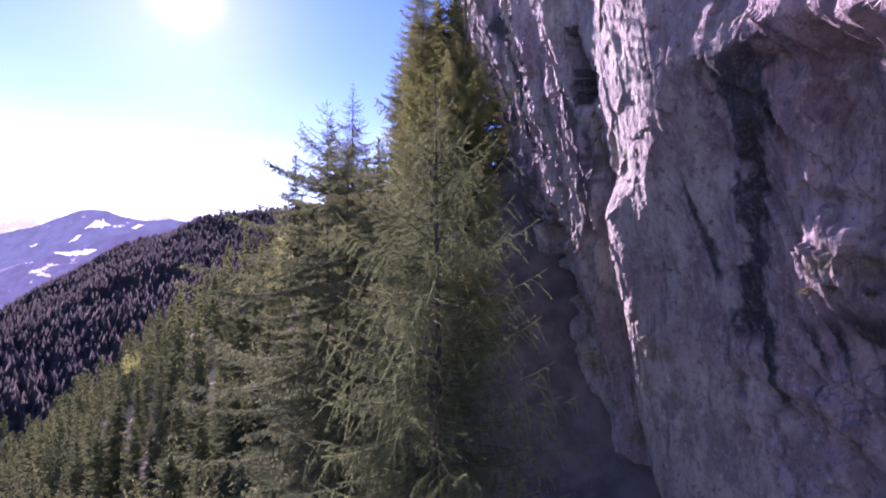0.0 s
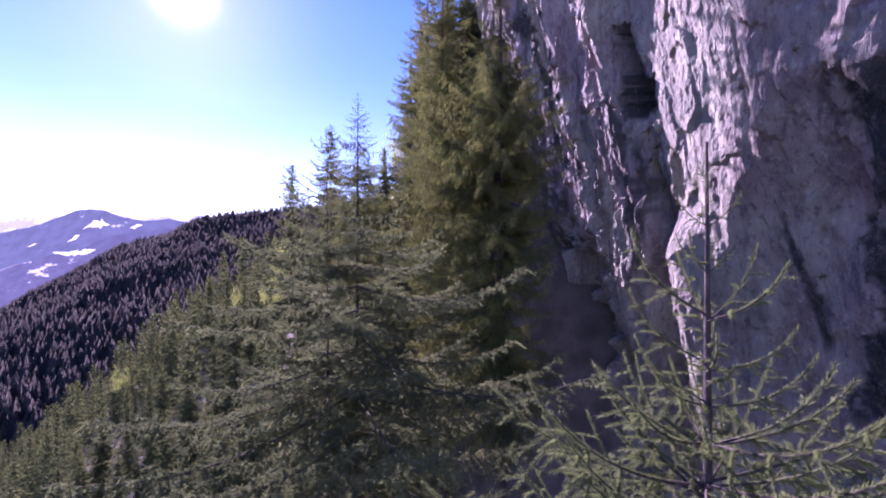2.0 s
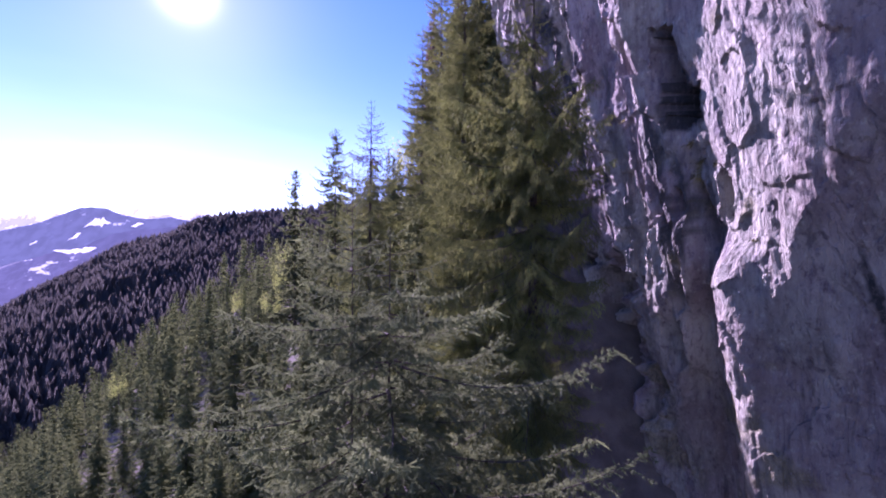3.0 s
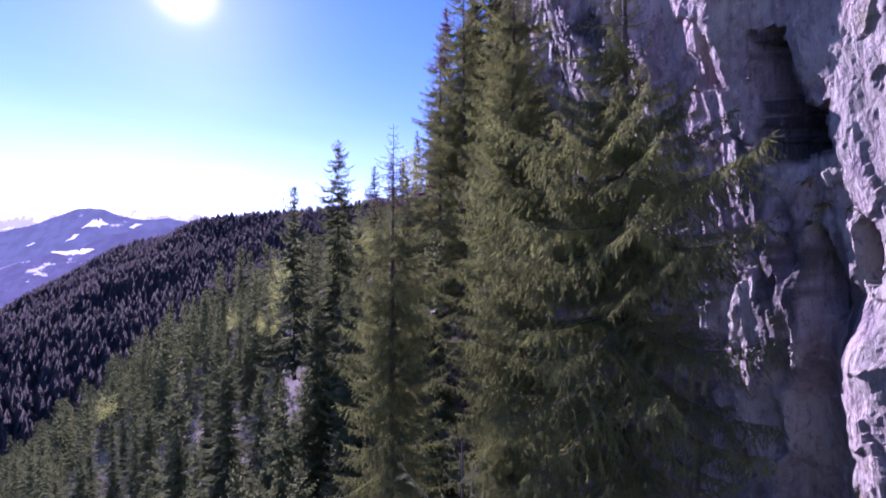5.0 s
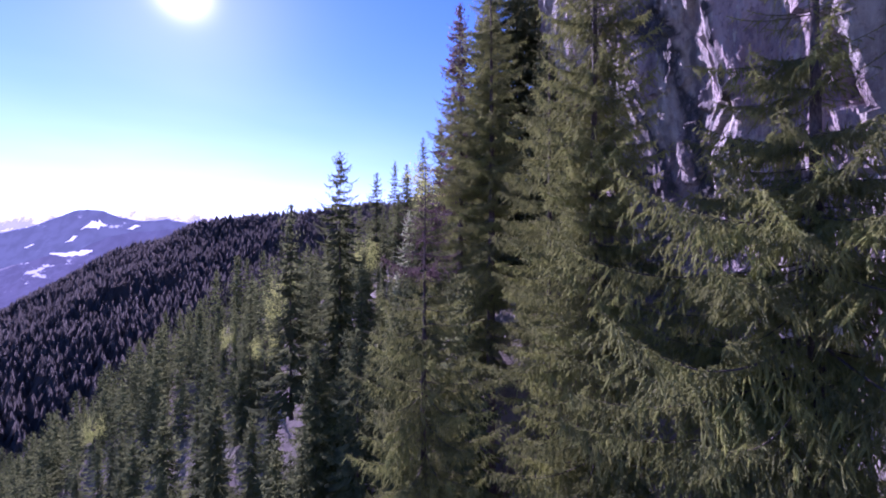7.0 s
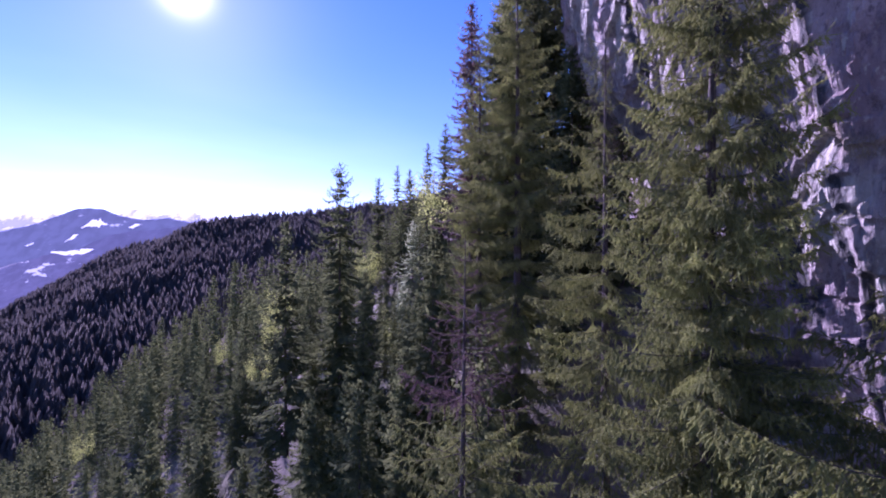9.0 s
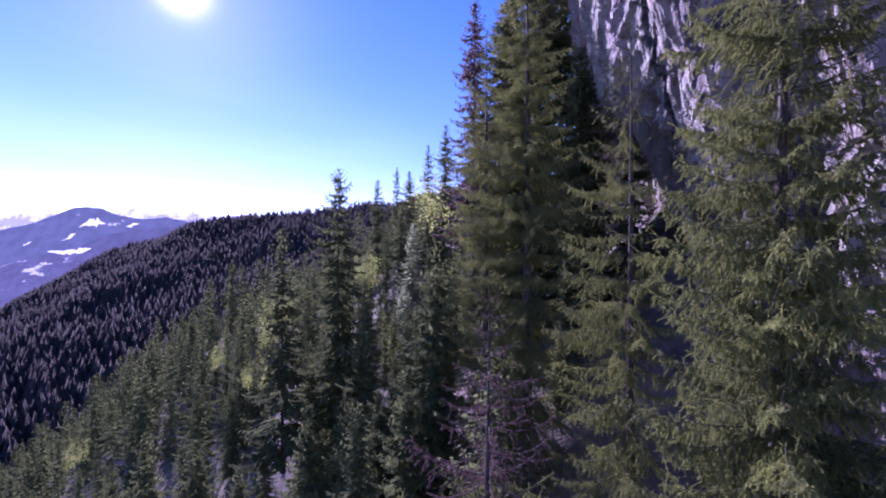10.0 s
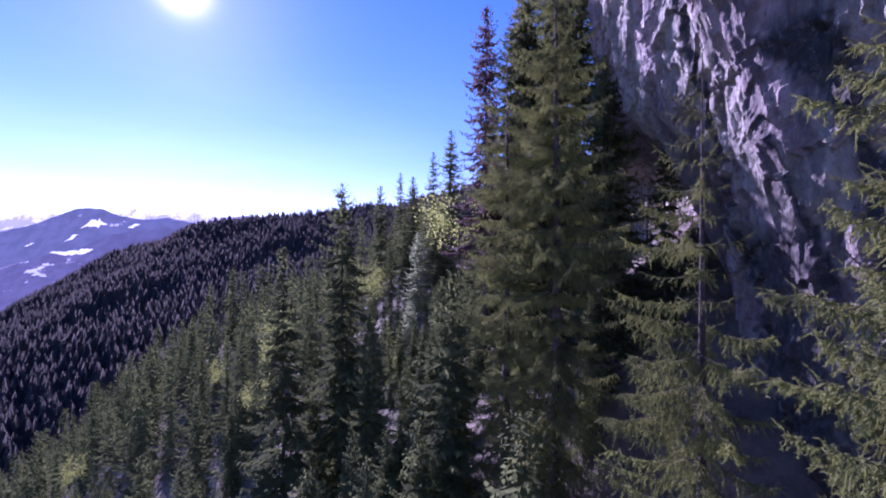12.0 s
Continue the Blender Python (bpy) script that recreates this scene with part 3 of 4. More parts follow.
def branch_meshes(seed, size, needle, gap, around, fine, hanging=1.0):
    """A spruce limb pointing along +x: its wood and its hanging, needle-clad shoots."""
    rng = np.random.default_rng(seed)
    s = np.linspace(0, 1, 12)
    bow, lift, side = rng.uniform(0.05, 0.14), rng.uniform(0.04, 0.18), rng.uniform(-0.06, 0.06)
    axis = np.stack([size * s, size * side * np.sin(3 * s), size * (-bow * np.sin(2.3 * s) + lift * s ** 3)], 1)
    wood = tube(axis, np.interp(s, [0, 1], [0.005 * size + 0.004, 0.002]), 5)
    P, D, hung = [], [], []

    def shoot(p0, way, length, droop):
        k = max(3, int(length / gap))
        t = np.linspace(0, 1, k)[:, None]
        pts = p0 + way * t * length - np.array([0, 0, 1.0]) * droop * length * t ** 1.6
        dirs = np.gradient(pts, axis=0)
        P.append(pts)
        D.append(dirs / np.linalg.norm(dirs, axis=1)[:, None])
        return pts

    k = int(size * 0.8 / gap)
    t = np.linspace(0.2, 1, k)
    ax = np.stack([np.interp(t, s, axis[:, i]) for i in range(3)], 1)
    dx = np.gradient(ax, axis=0)
    P.append(ax)
    D.append(dx / np.linalg.norm(dx, axis=1)[:, None])
    if not fine:
        for q in np.arange(0.12, 0.99, 0.022 / size ** 0.5):
            a = np.array([np.interp(q, s, axis[:, i]) for i in range(3)])
            v = rng.normal(0, 0.5, 3) + [0.5, 0, -0.25]
            hung.append((a, v, rng.uniform(0.1, 0.24), rng.uniform(0, 0.3)))
    shoots = np.arange(0.10, 0.98, (0.12 if fine else 0.075) / size ** 0.75)
    for j, u in enumerate(shoots):
        if rng.random() < 0.08:
            continue
        p0 = np.array([np.interp(u, s, axis[:, i]) for i in range(3)])
        hand = 1 if j % 2 else -1
        ang = hand * rng.uniform(0.75, 1.15)
        length = size * (0.25 * (1 - u) ** 0.75 + 0.04) * min(1, u / 0.25 + 0.3) * rng.uniform(0.7, 1.2)
        way = np.array([math.cos(ang), math.sin(ang), rng.uniform(-0.15, 0.12)])
        pts = shoot(p0, way, length, rng.uniform(0.25, 0.6) if fine else hanging * rng.uniform(0.45, 1.0))
        hang = int(length / (0.13 if fine else 0.045))
        for q in range(hang):
            a = pts[int((q + 0.6) / hang * (len(pts) - 1))]
            if fine:
                w2 = np.array([way[0] * 0.3 + rng.uniform(-0.35, 0.35), way[1] * 0.3 + rng.uniform(-0.35, 0.35), rng.uniform(-0.9, 0.0)])
                shoot(a, w2, rng.uniform(0.09, 0.22) * (1.0 if size < 1.5 else 1.3), rng.uniform(0.3, 1.0))
                continue
            # a hanging shoot
            w2 = np.array([way[0] * 0.3 + rng.uniform(-0.5, 0.5), way[1] * 0.3 + rng.uniform(-0.5, 0.5), rng.uniform(-1.1, -0.5)])
            if hanging < 0.6:
                w2 = np.array([way[0] * 0.5 + rng.uniform(-0.7, 0.7), way[1] * 0.5 + rng.uniform(-0.7, 0.7), rng.uniform(-0.6, 0.25)])
            span = rng.uniform(0.1, 0.3 if hanging < 0.6 else 0.5) * min(1.15, 0.5 + 0.14 * size) * (1.0 - 0.45 * u)
            hung.append((a + rng.normal(0, 0.012, 3), w2, span, rng.uniform(0.0, 0.25)))
    tri = needles(np.concatenate(P), np.concatenate(D), needle, needle * (0.06 if fine else 0.09), rng, around, 0.75 if fine else 0.9)
    if hung:
        tri = np.concatenate([tri, tassels(*zip(*hung), 0.011 + 0.001 * size, rng, 2), fringe(hung, rng, 8)])
    return wood, tri


def tassels(p, way, length, droop, width, rng, blades=1):
    """Hanging shoots seen as slender blades, crossed if there are two: base, widest point, tip."""
    p, way, length, droop = np.array(p), np.array(way), np.array(length), np.array(droop)
    down = np.array([[0, 0, -1.0]])
    mid = p + way * (0.4 * length)[:, None] + down * (droop * length * 0.23)[:, None]
    tip = p + way * length[:, None] + down * (droop * length)[:, None]
    d = tip - p
    d /= np.linalg.norm(d, axis=1)[:, None]
    out = []
    a = np.cross(d, rng.normal(size=d.shape))
    a /= np.linalg.norm(a, axis=1)[:, None]
    for side in (a, np.cross(d, a))[:blades]:
        w = side * (width * rng.uniform(0.7, 1.3, len(p)))[:, None]
        out += [np.stack([p, mid - w, mid + w], 1), np.stack([mid + w, mid - w, tip], 1)]
    return np.concatenate(out)


def fringe(hung, rng, count=5):
    """Short tufts of needles that stand off hanging shoots and break their outline."""
    p, way, length = (np.repeat(np.array(v), count, 0) for v in list(zip(*hung))[:3])
    at = p + way * (length * rng.uniform(0.1, 0.95, len(p)))[:, None]
    out = rng.normal(size=p.shape) + way * 1.2
    out /= np.linalg.norm(out, axis=1)[:, None]
    w = np.cross(out, rng.normal(size=p.shape))
    w *= 0.007 / np.linalg.norm(w, axis=1)[:, None]
    return np.stack([at - w, at + w, at + out * rng.uniform(0.04, 0.085, len(p))[:, None]], 1)


def limb_mesh(name, seed, size, needle, gap, around, leaf, hanging=1.0, fine_to=1.5):
    (wv, wq), tri = branch_meshes(seed, size, needle, gap, around, size < fine_to, hanging)
    nv = len(wv)
    verts = np.concatenate([wv, tri.reshape(-1, 3)])
    quads = np.concatenate([wq[:, [0, 1, 2]], wq[:, [0, 2, 3]]])
    faces = np.concatenate([quads, nv + np.arange(len(tri) * 3).reshape(-1, 3)])
    me = mesh_from(name, verts, faces, leaf)
    me.materials.append(BARK)
    me.polygons.foreach_set("material_index", np.r_[np.ones(len(quads), int), np.zeros(len(tri), int)])
    return me


LIMB_SIZES = (0.55, 1.1, 1.9, 2.9, 4.0, 5.4)


def limb_set(leaf, hanging, fine_to=1.5):
    """Three limbs of each size; up to fine_to their shoots are clad needle by needle."""
    out = {}
    for i, size in enumerate(LIMB_SIZES):
        needle, gap, around = ((0.033, 0.008, 7), (0.035, 0.009, 8), (0.045, 0.045, 4), (0.05, 0.055, 3), (0.055, 0.06, 3), (0.055, 0.06, 3))[i]
        if 1.5 < size < fine_to:
            needle, gap, around = 0.037, 0.011, 8
        out[i] = [limb_mesh("spruce_limb", 10 * i + v, size, needle, gap, around, leaf, hanging, fine_to) for v in range(3)]
    return out


LIMB_SET, FLAT_SET = limb_set(SPRUCE, 1.0), limb_set(SPRUCE_DARK, 0.3)
FINE_SET = limb_set(SPRUCE_YOUNG, 1.0, 3.2)
RUSTY_SET = limb_set(LARCH, 1.0)


def trunk_mesh(name, height, radius, seed, bend=0.15, sides=9):
    rng = np.random.default_rng(seed)
    t = np.linspace(0, 1, 22)
    ph = rng.uniform(0, 6, 2)
    pts = np.stack([bend * (np.sin(3 * t + ph[0]) - math.sin(ph[0])) * (1 - t), bend * (np.sin(2.5 * t + ph[1]) - math.sin(ph[1])) * (1 - t), height * t], 1)
    r = radius * np.interp(t, [0, 0.03, 0.1, 1], [1.5, 1.1, 0.95, 0.012]) * rng.uniform(0.95, 1.05, len(t))
    v, q = tube(pts, np.maximum(r, 0.006), sides)
    return mesh_from(name, v, q, BARK, True)


def near_spruce(x, y, tip, depths, radii, seed, spacing=0.5, whorl=5, label="", lift=(0.55, -0.12), radius=None, keep=1.0, limbs=LIMB_SET, crowded=0.0, top=None):
    """A spruce built limb by limb: depths and radii give its outline, in metres below the tip."""
    rng = np.random.default_rng(seed)
    foot = float(ground_height(x, y)) - 0.3
    height = tip - foot
    tree = tagged(new("spruce_tree"), label or "tall dark green spruce with drooping shoots on the steep slope", "tree", "spruces beside the cliff")
    tree.location = (x, y, foot)
    part("trunk", trunk_mesh("trunk", height, radius or 0.010 * height, seed), tree, label="grey-brown scaly bark")
    d, turn = 0.22, rng.uniform(0, 6.28)
    while d < min(depths[-1], height - 2.0):
        turn += 1.1
        r = np.interp(d, depths, radii) * rng.uniform(0.72, 1.1)
        count = whorl if d > 1.5 else 4
        for j in range(count + (max(1, count // 3) if d > 1.0 else 0)):
            if rng.random() > keep:
                continue
            inner = j >= count
            size = r * (rng.uniform(0.72, 1.12) if not inner else rng.uniform(0.35, 0.7))
            a = turn + j * 6.2832 / count + rng.uniform(-0.3, 0.3) + (0.6 if inner else 0)
            size *= 1 - crowded * max(0.0, math.cos(a))      # short limbs on the side towards its neighbours
            if size < 0.12:
                continue
            k = int(np.argmin([abs(math.log(size / a)) for a in LIMB_SIZES]))
            sc = size / LIMB_SIZES[k]
            rise = np.interp(d, [0, 1.5, 8, 25], [lift[0] + 0.25, lift[0] * 0.7, 0.05, lift[1]]) + rng.uniform(-0.12, 0.12)
            h = height - d + rng.uniform(-0.12, 0.12) * spacing * (3 if inner else 1)
            m = pose(0, 0, h, rz=math.degrees(a)) @ pose(0, 0, 0, ry=-math.degrees(rise)) @ Matrix.Diagonal((sc, sc * rng.choice((-1, 1)), sc, 1))
            part("branch", (top if top and d < 3.2 else limbs)[k][int(rng.integers(3))], tree, m)
        d += spacing * (0.75 if d < 2 else 1.0) * rng.uniform(0.85, 1.15) * (1.0 if d < 14 else 1.5)
    return tree


# the slender young spruce passed first, just ahead of the start
near_spruce(-0.135, 7.15, 3.15, [0, 0.5, 1.2, 2.2, 4, 8, 16], [0.05, 0.25, 0.65, 1.25, 2.1, 2.7, 3.0], 5, 0.28, 9, "young green spruce with a bare leader and drooping shoots", lift=(0.75, -0.1), limbs=FINE_SET)
# the broad one with two stems
near_spruce(-3.55, 15.4, 4.3, [0, 0.6, 1.5, 3, 5, 8, 20], [0.3, 1.1, 2.4, 4.0, 5.4, 6.0, 5.8], 6, 0.5, 6, "broad old spruce with a flattened thin top", lift=(0.1, -0.05), radius=0.24, keep=0.66, limbs=FLAT_SET)
near_spruce(-4.25, 15.2, 5.5, [0, 0.6, 1.5, 3, 6, 12], [0.05, 0.5, 1.1, 1.8, 2.6, 3.0], 7, 0.5, 5, "slim spruce stem beside a broad old spruce", radius=0.13, limbs=FLAT_SET)
# over the path, half way
near_spruce(-6.36, 29.3, 11.8, [0, 0.8, 2.0, 3.5, 6, 10, 20], [0.12, 0.55, 1.05, 1.6, 2.2, 2.6, 2.8], 8, 0.4, 6, "slim conifer with a thin rusty half-bare top", keep=0.9, top=RUSTY_SET, lift=(0.2, -0.3))
# the large dark one in front of the rock face
near_spruce(1.4, 25.8, 20.5, [0, 2, 4, 6, 7.2, 8.5, 10, 11.5, 16.5, 26], [0.1, 0.85, 1.25, 1.45, 1.65, 2.8, 4.2, 4.9, 5.4, 5.5], 9, 0.8, 9, "tall spruce with long drooping limbs before the rock face", lift=(0.5, -0.25), crowded=0.45)
near_spruce(-1.4, 29.7, 20.5, [0, 1, 2.5, 4, 6, 9, 11.5, 14, 26], [0.12, 0.78, 1.45, 1.75, 1.87, 2.1, 2.5, 2.9, 3.2], 12, 0.5, 10, "tall dense olive green spruce before the rock face", lift=(0.5, -0.25), crowded=0.14)
near_spruce(-1.2, 35.8, 19.4, [0, 1, 3, 6, 10, 14, 26], [0.15, 0.8, 1.5, 2.3, 3.0, 3.3, 3.4], 13, 0.7, 5, "slender spruce with long separate drooping branches", lift=(0.4, -0.3), crowded=0.7)


# the thick pair further on
near_spruce(-2.85, 43.8, 28.5, [0, 1, 3, 6, 10, 14, 27], [0.2, 0.8, 1.5, 2.0, 2.7, 3.4, 3.8], 14, 0.8, 8, "very dense dark spruce below the cliff", lift=(0.5, -0.3))
near_spruce(-4.6, 46.4, 24.8, [0, 1, 3, 6, 10, 14, 24], [0.2, 0.8, 1.4, 2.0, 2.4, 2.7, 3.0], 15, 0.8, 8, "dense dark spruce below the cliff", lift=(0.5, -0.3))


def crown_tris(height, reach, seed, spacing=0.75, whorl=8, first=0.08, thin=0.93, full=0.9, gap=0.2, blade=0.06, taper=0.6):
    """Crown of a spruce some way off: tiers of drooping boughs, each a plate of flat sprays with hanging shoots below."""
    rng = np.random.default_rng(seed)
    tris, d, turn = [], 0.12, 0.0
    up = np.array([0, 0, 1.0])
    while d < height * (1 - first):
        turn += 1.9
        r = 1.3 * reach * min(d / height / (1 - first), full) ** taper * rng.uniform(0.82, 1.12) + 0.06
        for j in range(whorl if d > 2 else 5):
            if rng.random() > thin:
                continue
            a = turn + j * 6.283 / whorl + rng.uniform(-0.4, 0.4)
            size = r * rng.uniform(0.55, 1.15)
            n = max(3, int(size / gap))
            s = np.linspace(0.15, 1, n)
            out = np.array([math.cos(a), math.sin(a), 0])
            side = np.array([-out[1], out[0], 0])
            lift = np.interp(d, [0, 3, 12], [0.75, 0.1, -0.22]) + rng.uniform(-0.12, 0.12)
            p = out * (s * size)[:, None] + side * (0.06 * size * np.sin(3 * s))[:, None]
            p[:, 2] = height - d + size * (lift * s - 0.24 * np.sin(2.4 * s) + 0.16 * s ** 3) + rng.uniform(-0.2, 0.2) * spacing
            small = min(1.0, 0.5 + 0.5 * r)
            for hand in (1, -1, 0):
                if hand:
                    w = side * (hand * rng.uniform(0.6, 1.0, (n, 1))) + out * rng.uniform(0.35, 0.8, (n, 1)) - up * rng.uniform(0.1, 0.5, (n, 1))
                    ln = (size * 0.3 * (1 - s) ** 0.7 + 0.2)[:, None] * rng.uniform(0.6, 1.25, (n, 1)) * small
                    across = np.cross(w, up + 0.35 * out + rng.normal(0, 0.14, (n, 3)))
                else:
                    w = rng.normal(0, 0.22, (n, 3)) - up
                    ln = rng.uniform(0.25, 0.75, (n, 1)) * small * (1 - 0.4 * s[:, None])
                    across = side + rng.normal(0, 0.35, (n, 3))
                w /= np.linalg.norm(w, axis=1)[:, None]
                across /= np.linalg.norm(across, axis=1)[:, None]
                wide = (blade + (0.12 if hand else 0.04) * ln) * (0.6 + 0.4 * small)
                mid = p + w * ln * 0.45
                tris += [np.stack([p, mid - across * wide, mid + across * wide], 1), np.stack([mid + across * wide, mid - across * wide, p + w * ln], 1)]
        d += spacing * rng.uniform(0.8, 1.2) * np.interp(d, [0, 3, 12], [0.36, 0.7, 1.1])
    return np.concatenate(tris)


def crown_mesh(name, height, reach, seed, leaf, **kw):
    t = crown_tris(height, reach, seed, **kw).reshape(-1, 3)
    return mesh_from(name, t, np.arange(len(t)).reshape(-1, 3), leaf)


def far_spruce(height, reach, seed, leaf=None, **kw):
    tree = new("spruce_tree")
    part("trunk", trunk_mesh("trunk", height, 0.0085 * height, seed, 0.1, 6), tree)
    part("crown", crown_mesh("crown", height, reach, seed, leaf or SPRUCE_FAR, **kw), tree)
    return tree


def plant(proto, x, y, tip, height, seed, label="", group="spruces on the hillside", slim=1.0):
    """A copy of proto whose tip stands at the given height above the start."""
    rng = np.random.default_rng(seed)
    k = height / proto["tall"]
    t = copy_thing(proto, pose(x, y, tip - height, rz=float(rng.uniform(0, 360))))
    w = k * slim * rng.uniform(0.88, 1.12)
    t.scale = (w, w, k)
    return tagged(t, label or "dark green spruce on the steep slope", "tree", group)


PROTOS = []
for seed, height, reach, kw in ((201, 24, 3.5, {}), (202, 26, 3.1, {"whorl": 7, "spacing": 0.85}), (203, 20, 3.2, {"spacing": 0.72}), (204, 28, 3.8, {"spacing": 0.95}), (205, 17, 2.7, {"thin": 0.88, "spacing": 0.75})):
    p = far_spruce(height, reach, seed, **kw)
    p["tall"] = float(height)
    PROTOS.append(p)
LIGHT = []
for seed, height, reach in ((206, 24, 3.6), (207, 26, 3.2), (208, 19, 3.1)):
    p = far_spruce(height, reach, seed, gap=0.28, blade=0.075, spacing=0.8, whorl=8)
    p["tall"] = float(height)
    LIGHT.append(p)
DENSE = far_spruce(30, 4.2, 211, spacing=0.7, whorl=8, gap=0.18, full=0.5)
DENSE["tall"] = 30.0
THIN = far_spruce(26, 3.3, 212, leaf=LARCH, spacing=0.62, whorl=6, thin=0.9, first=0.2)
THIN["tall"] = 26.0
LONE = far_spruce(26, 5.2, 214, spacing=0.85, whorl=6, thin=0.9, gap=0.18, blade=0.05, full=0.4)
LONE["tall"] = 26.0
PALE = far_spruce(22, 4.0, 213, leaf=SPRUCE_PALE, spacing=0.75, whorl=7, blade=0.05)
PALE["tall"] = 22.0

def leafy_tree(height, reach, seed):
    """A small broad-leaved tree: forked limbs and a loose crown of leaves in clumps."""
    rng = np.random.default_rng(seed)
    tree = new("broadleaf_tree")
    part("trunk", trunk_mesh("trunk", height * 0.8, 0.012 * height, seed, 0.3, 6), tree)
    leaves, wv, wq, base = [], [], [], 0
    for k in range(16):
        a, h = rng.uniform(0, 6.283), height * rng.uniform(0.3, 0.75)
        tip = np.array([math.cos(a) * reach * rng.uniform(0.5, 1), math.sin(a) * reach * rng.uniform(0.5, 1), min(height, h + height * rng.uniform(0.1, 0.3))])
        v, q = tube([np.array([0, 0, h]), tip * [0.5, 0.5, 0] + [0, 0, (h + tip[2]) * 0.5 + 0.2], tip], [0.05, 0.03, 0.01], 4)
        wv.append(v)
        wq.append(q + base)
        base += len(v)
        for c in range(5):
            mid = tip * rng.uniform(0.6, 1.05) + rng.normal(0, 0.25, 3)
            mid[2] = max(mid[2], height * 0.25)
            p = mid + rng.normal(0, reach * 0.16, (22, 3))
            leaves.append(needles(p, np.tile([[0.3, 0.2, -0.9]], (22, 1)) + rng.normal(0, 0.3, (22, 3)), 0.26, 0.1, rng, 1))
    part("bough", mesh_from("bough", np.concatenate(wv), np.concatenate(wq), BARK), tree)
    t = np.concatenate(leaves).reshape(-1, 3)
    part("crown", mesh_from("crown", t, np.arange(len(t)).reshape(-1, 3), YELLOW), tree)
    tree["tall"] = float(height)
    return tree


LEAFY = leafy_tree(10, 3.6, 221)
LEAFY_SPOTS = ((-6.0, 66.5, 21.0, 10), (-48.0, 100.0, -6.0, 6), (-32.7, 80.6, -3.5, 6), (-33.6, 89.5, 5.0, 7), (-34.8, 91.0, 1.0, 7), (-20.5, 96.0, 11.5, 8),
               (8.4, 58.0, 19.5, 6), (-12.8, 82.0, 2.0, 8), (-14.5, 60.0, -6.0, 7), (-78.0, 104.0, -26.0, 7))
for x, y, tip, height in LEAFY_SPOTS:
    plant(LEAFY, x, y, tip, height, int(500 + y), "small broadleaf tree in yellow-green leaf among spruces", "broadleaf trees")
# single trees that stand out
for x, y, tip, height, proto, label in (
                (-17.15, 63.5, 19.9, 26, LONE, "tall pointed spruce that overtops its neighbours"),
        (-22.0, 62.0, 14.0, 23, PROTOS[4], ""), (-4.0, 62.3, 35.6, 28, THIN, "tall conifer with rusty purple twigs on the skyline"),
        (-0.8, 62.5, 37.5, 28, THIN, "tall conifer with rusty purple twigs on the skyline"),
        (4.8, 57.0, 33.0, 26, PROTOS[3], "sunlit spruce beside the overhang"),
        (-6.2, 105.0, 36.5, 27, PROTOS[0], ""), (-9.4, 95.0, 30.0, 24, PROTOS[1], ""), (-17.5, 120.0, 31.0, 24, PROTOS[1], ""),
        (-14.6, 120.0, 30.0, 22, PROTOS[2], ""), (-22.0, 120.0, 28.0, 23, PROTOS[4], ""),
        (-12.2, 97.5, 16.5, 20, PALE, "pale silvery sunlit conifer"), (-12.4, 80.5, 6.8, 18, PALE, "pale silvery sunlit conifer"),
       
        (-11.5, 45.0, 4.0, 22, PROTOS[1], ""), (3.2, 53.5, 27.0, 20, PROTOS[2], ""), (-0.8, 60.5, 37.0, 30, DENSE, "dense dark spruce on the skyline"), (1.8, 61.0, 40.0, 32, DENSE, "dense dark spruce on the skyline"), (4.4, 63.0, 42.0, 33, DENSE, "dense dark spruce on the skyline"), (6.0, 51.0, 22.0, 14, PROTOS[4], ""), (-2.5, 70.0, 29.0, 25, PROTOS[0], ""), (1.5, 66.0, 33.0, 27, PROTOS[3], ""),
        (-15.0, 66.0, 9.0, 23, PROTOS[2], ""), (-13.5, 57.0, 8.0, 23, PROTOS[3], ""), (-4.8, 40.5, 8.0, 20, PROTOS[4], ""), (-19.6, 73.0, 12.0, 24, PROTOS[2], ""), (-7.4, 47.6, 12.8, 24, PROTOS[0], "slender spruce with a bare lower trunk"), (-29.0, 60.0, -5.0, 20, PROTOS[0], "")):
    plant(proto, x, y, tip, height, int(1000 + x * 7 + y), label)


def scatter_hillside():
    """The stand below the cliff: single trees near by, the rest behind them as one wood."""
    rng = np.random.default_rng(77)
    spots, cell = 0, 6.0
    cells = [(i, j) for i in range(-43, -1) for j in range(4, 42)]
    rng.shuffle(cells)
    for i, j in cells:
        x, y = (i + rng.uniform(0.1, 0.9)) * cell, (j + rng.uniform(0.1, 0.9)) * cell
        if x < -1.75 * (y - 8) or y > 172 + 0.3 * max(-x - 60, 0) or rng.random() < 0.24:
            continue
        if any(abs(x - a) < 4.5 and b - 13 < y < b + 2 for a, b, *_ in LEAFY_SPOTS):
            continue
        foot = float(ground_height(x, y)) - 0.3
        height = rng.uniform(13, 25 if x < -30 or y < 90 else 17)
        # the strip below the cliff's end bears lower trees
        if x > -9.5 - 0.16 * (y - 25) and 40 < y < 97:
            height = min(height, max(14.0 - 0.24 * (y - 25) - foot, 8.5))
        if y < 112 and x > -85 and spots < 285:
            spots += 1
            plant(PROTOS[int(rng.integers(5))] if y < 80 else LIGHT[int(rng.integers(3))], x, y, foot + height, height, int(rng.integers(1e6)), slim=0.95)
        else:
            STAND.append((x, y, foot, height))


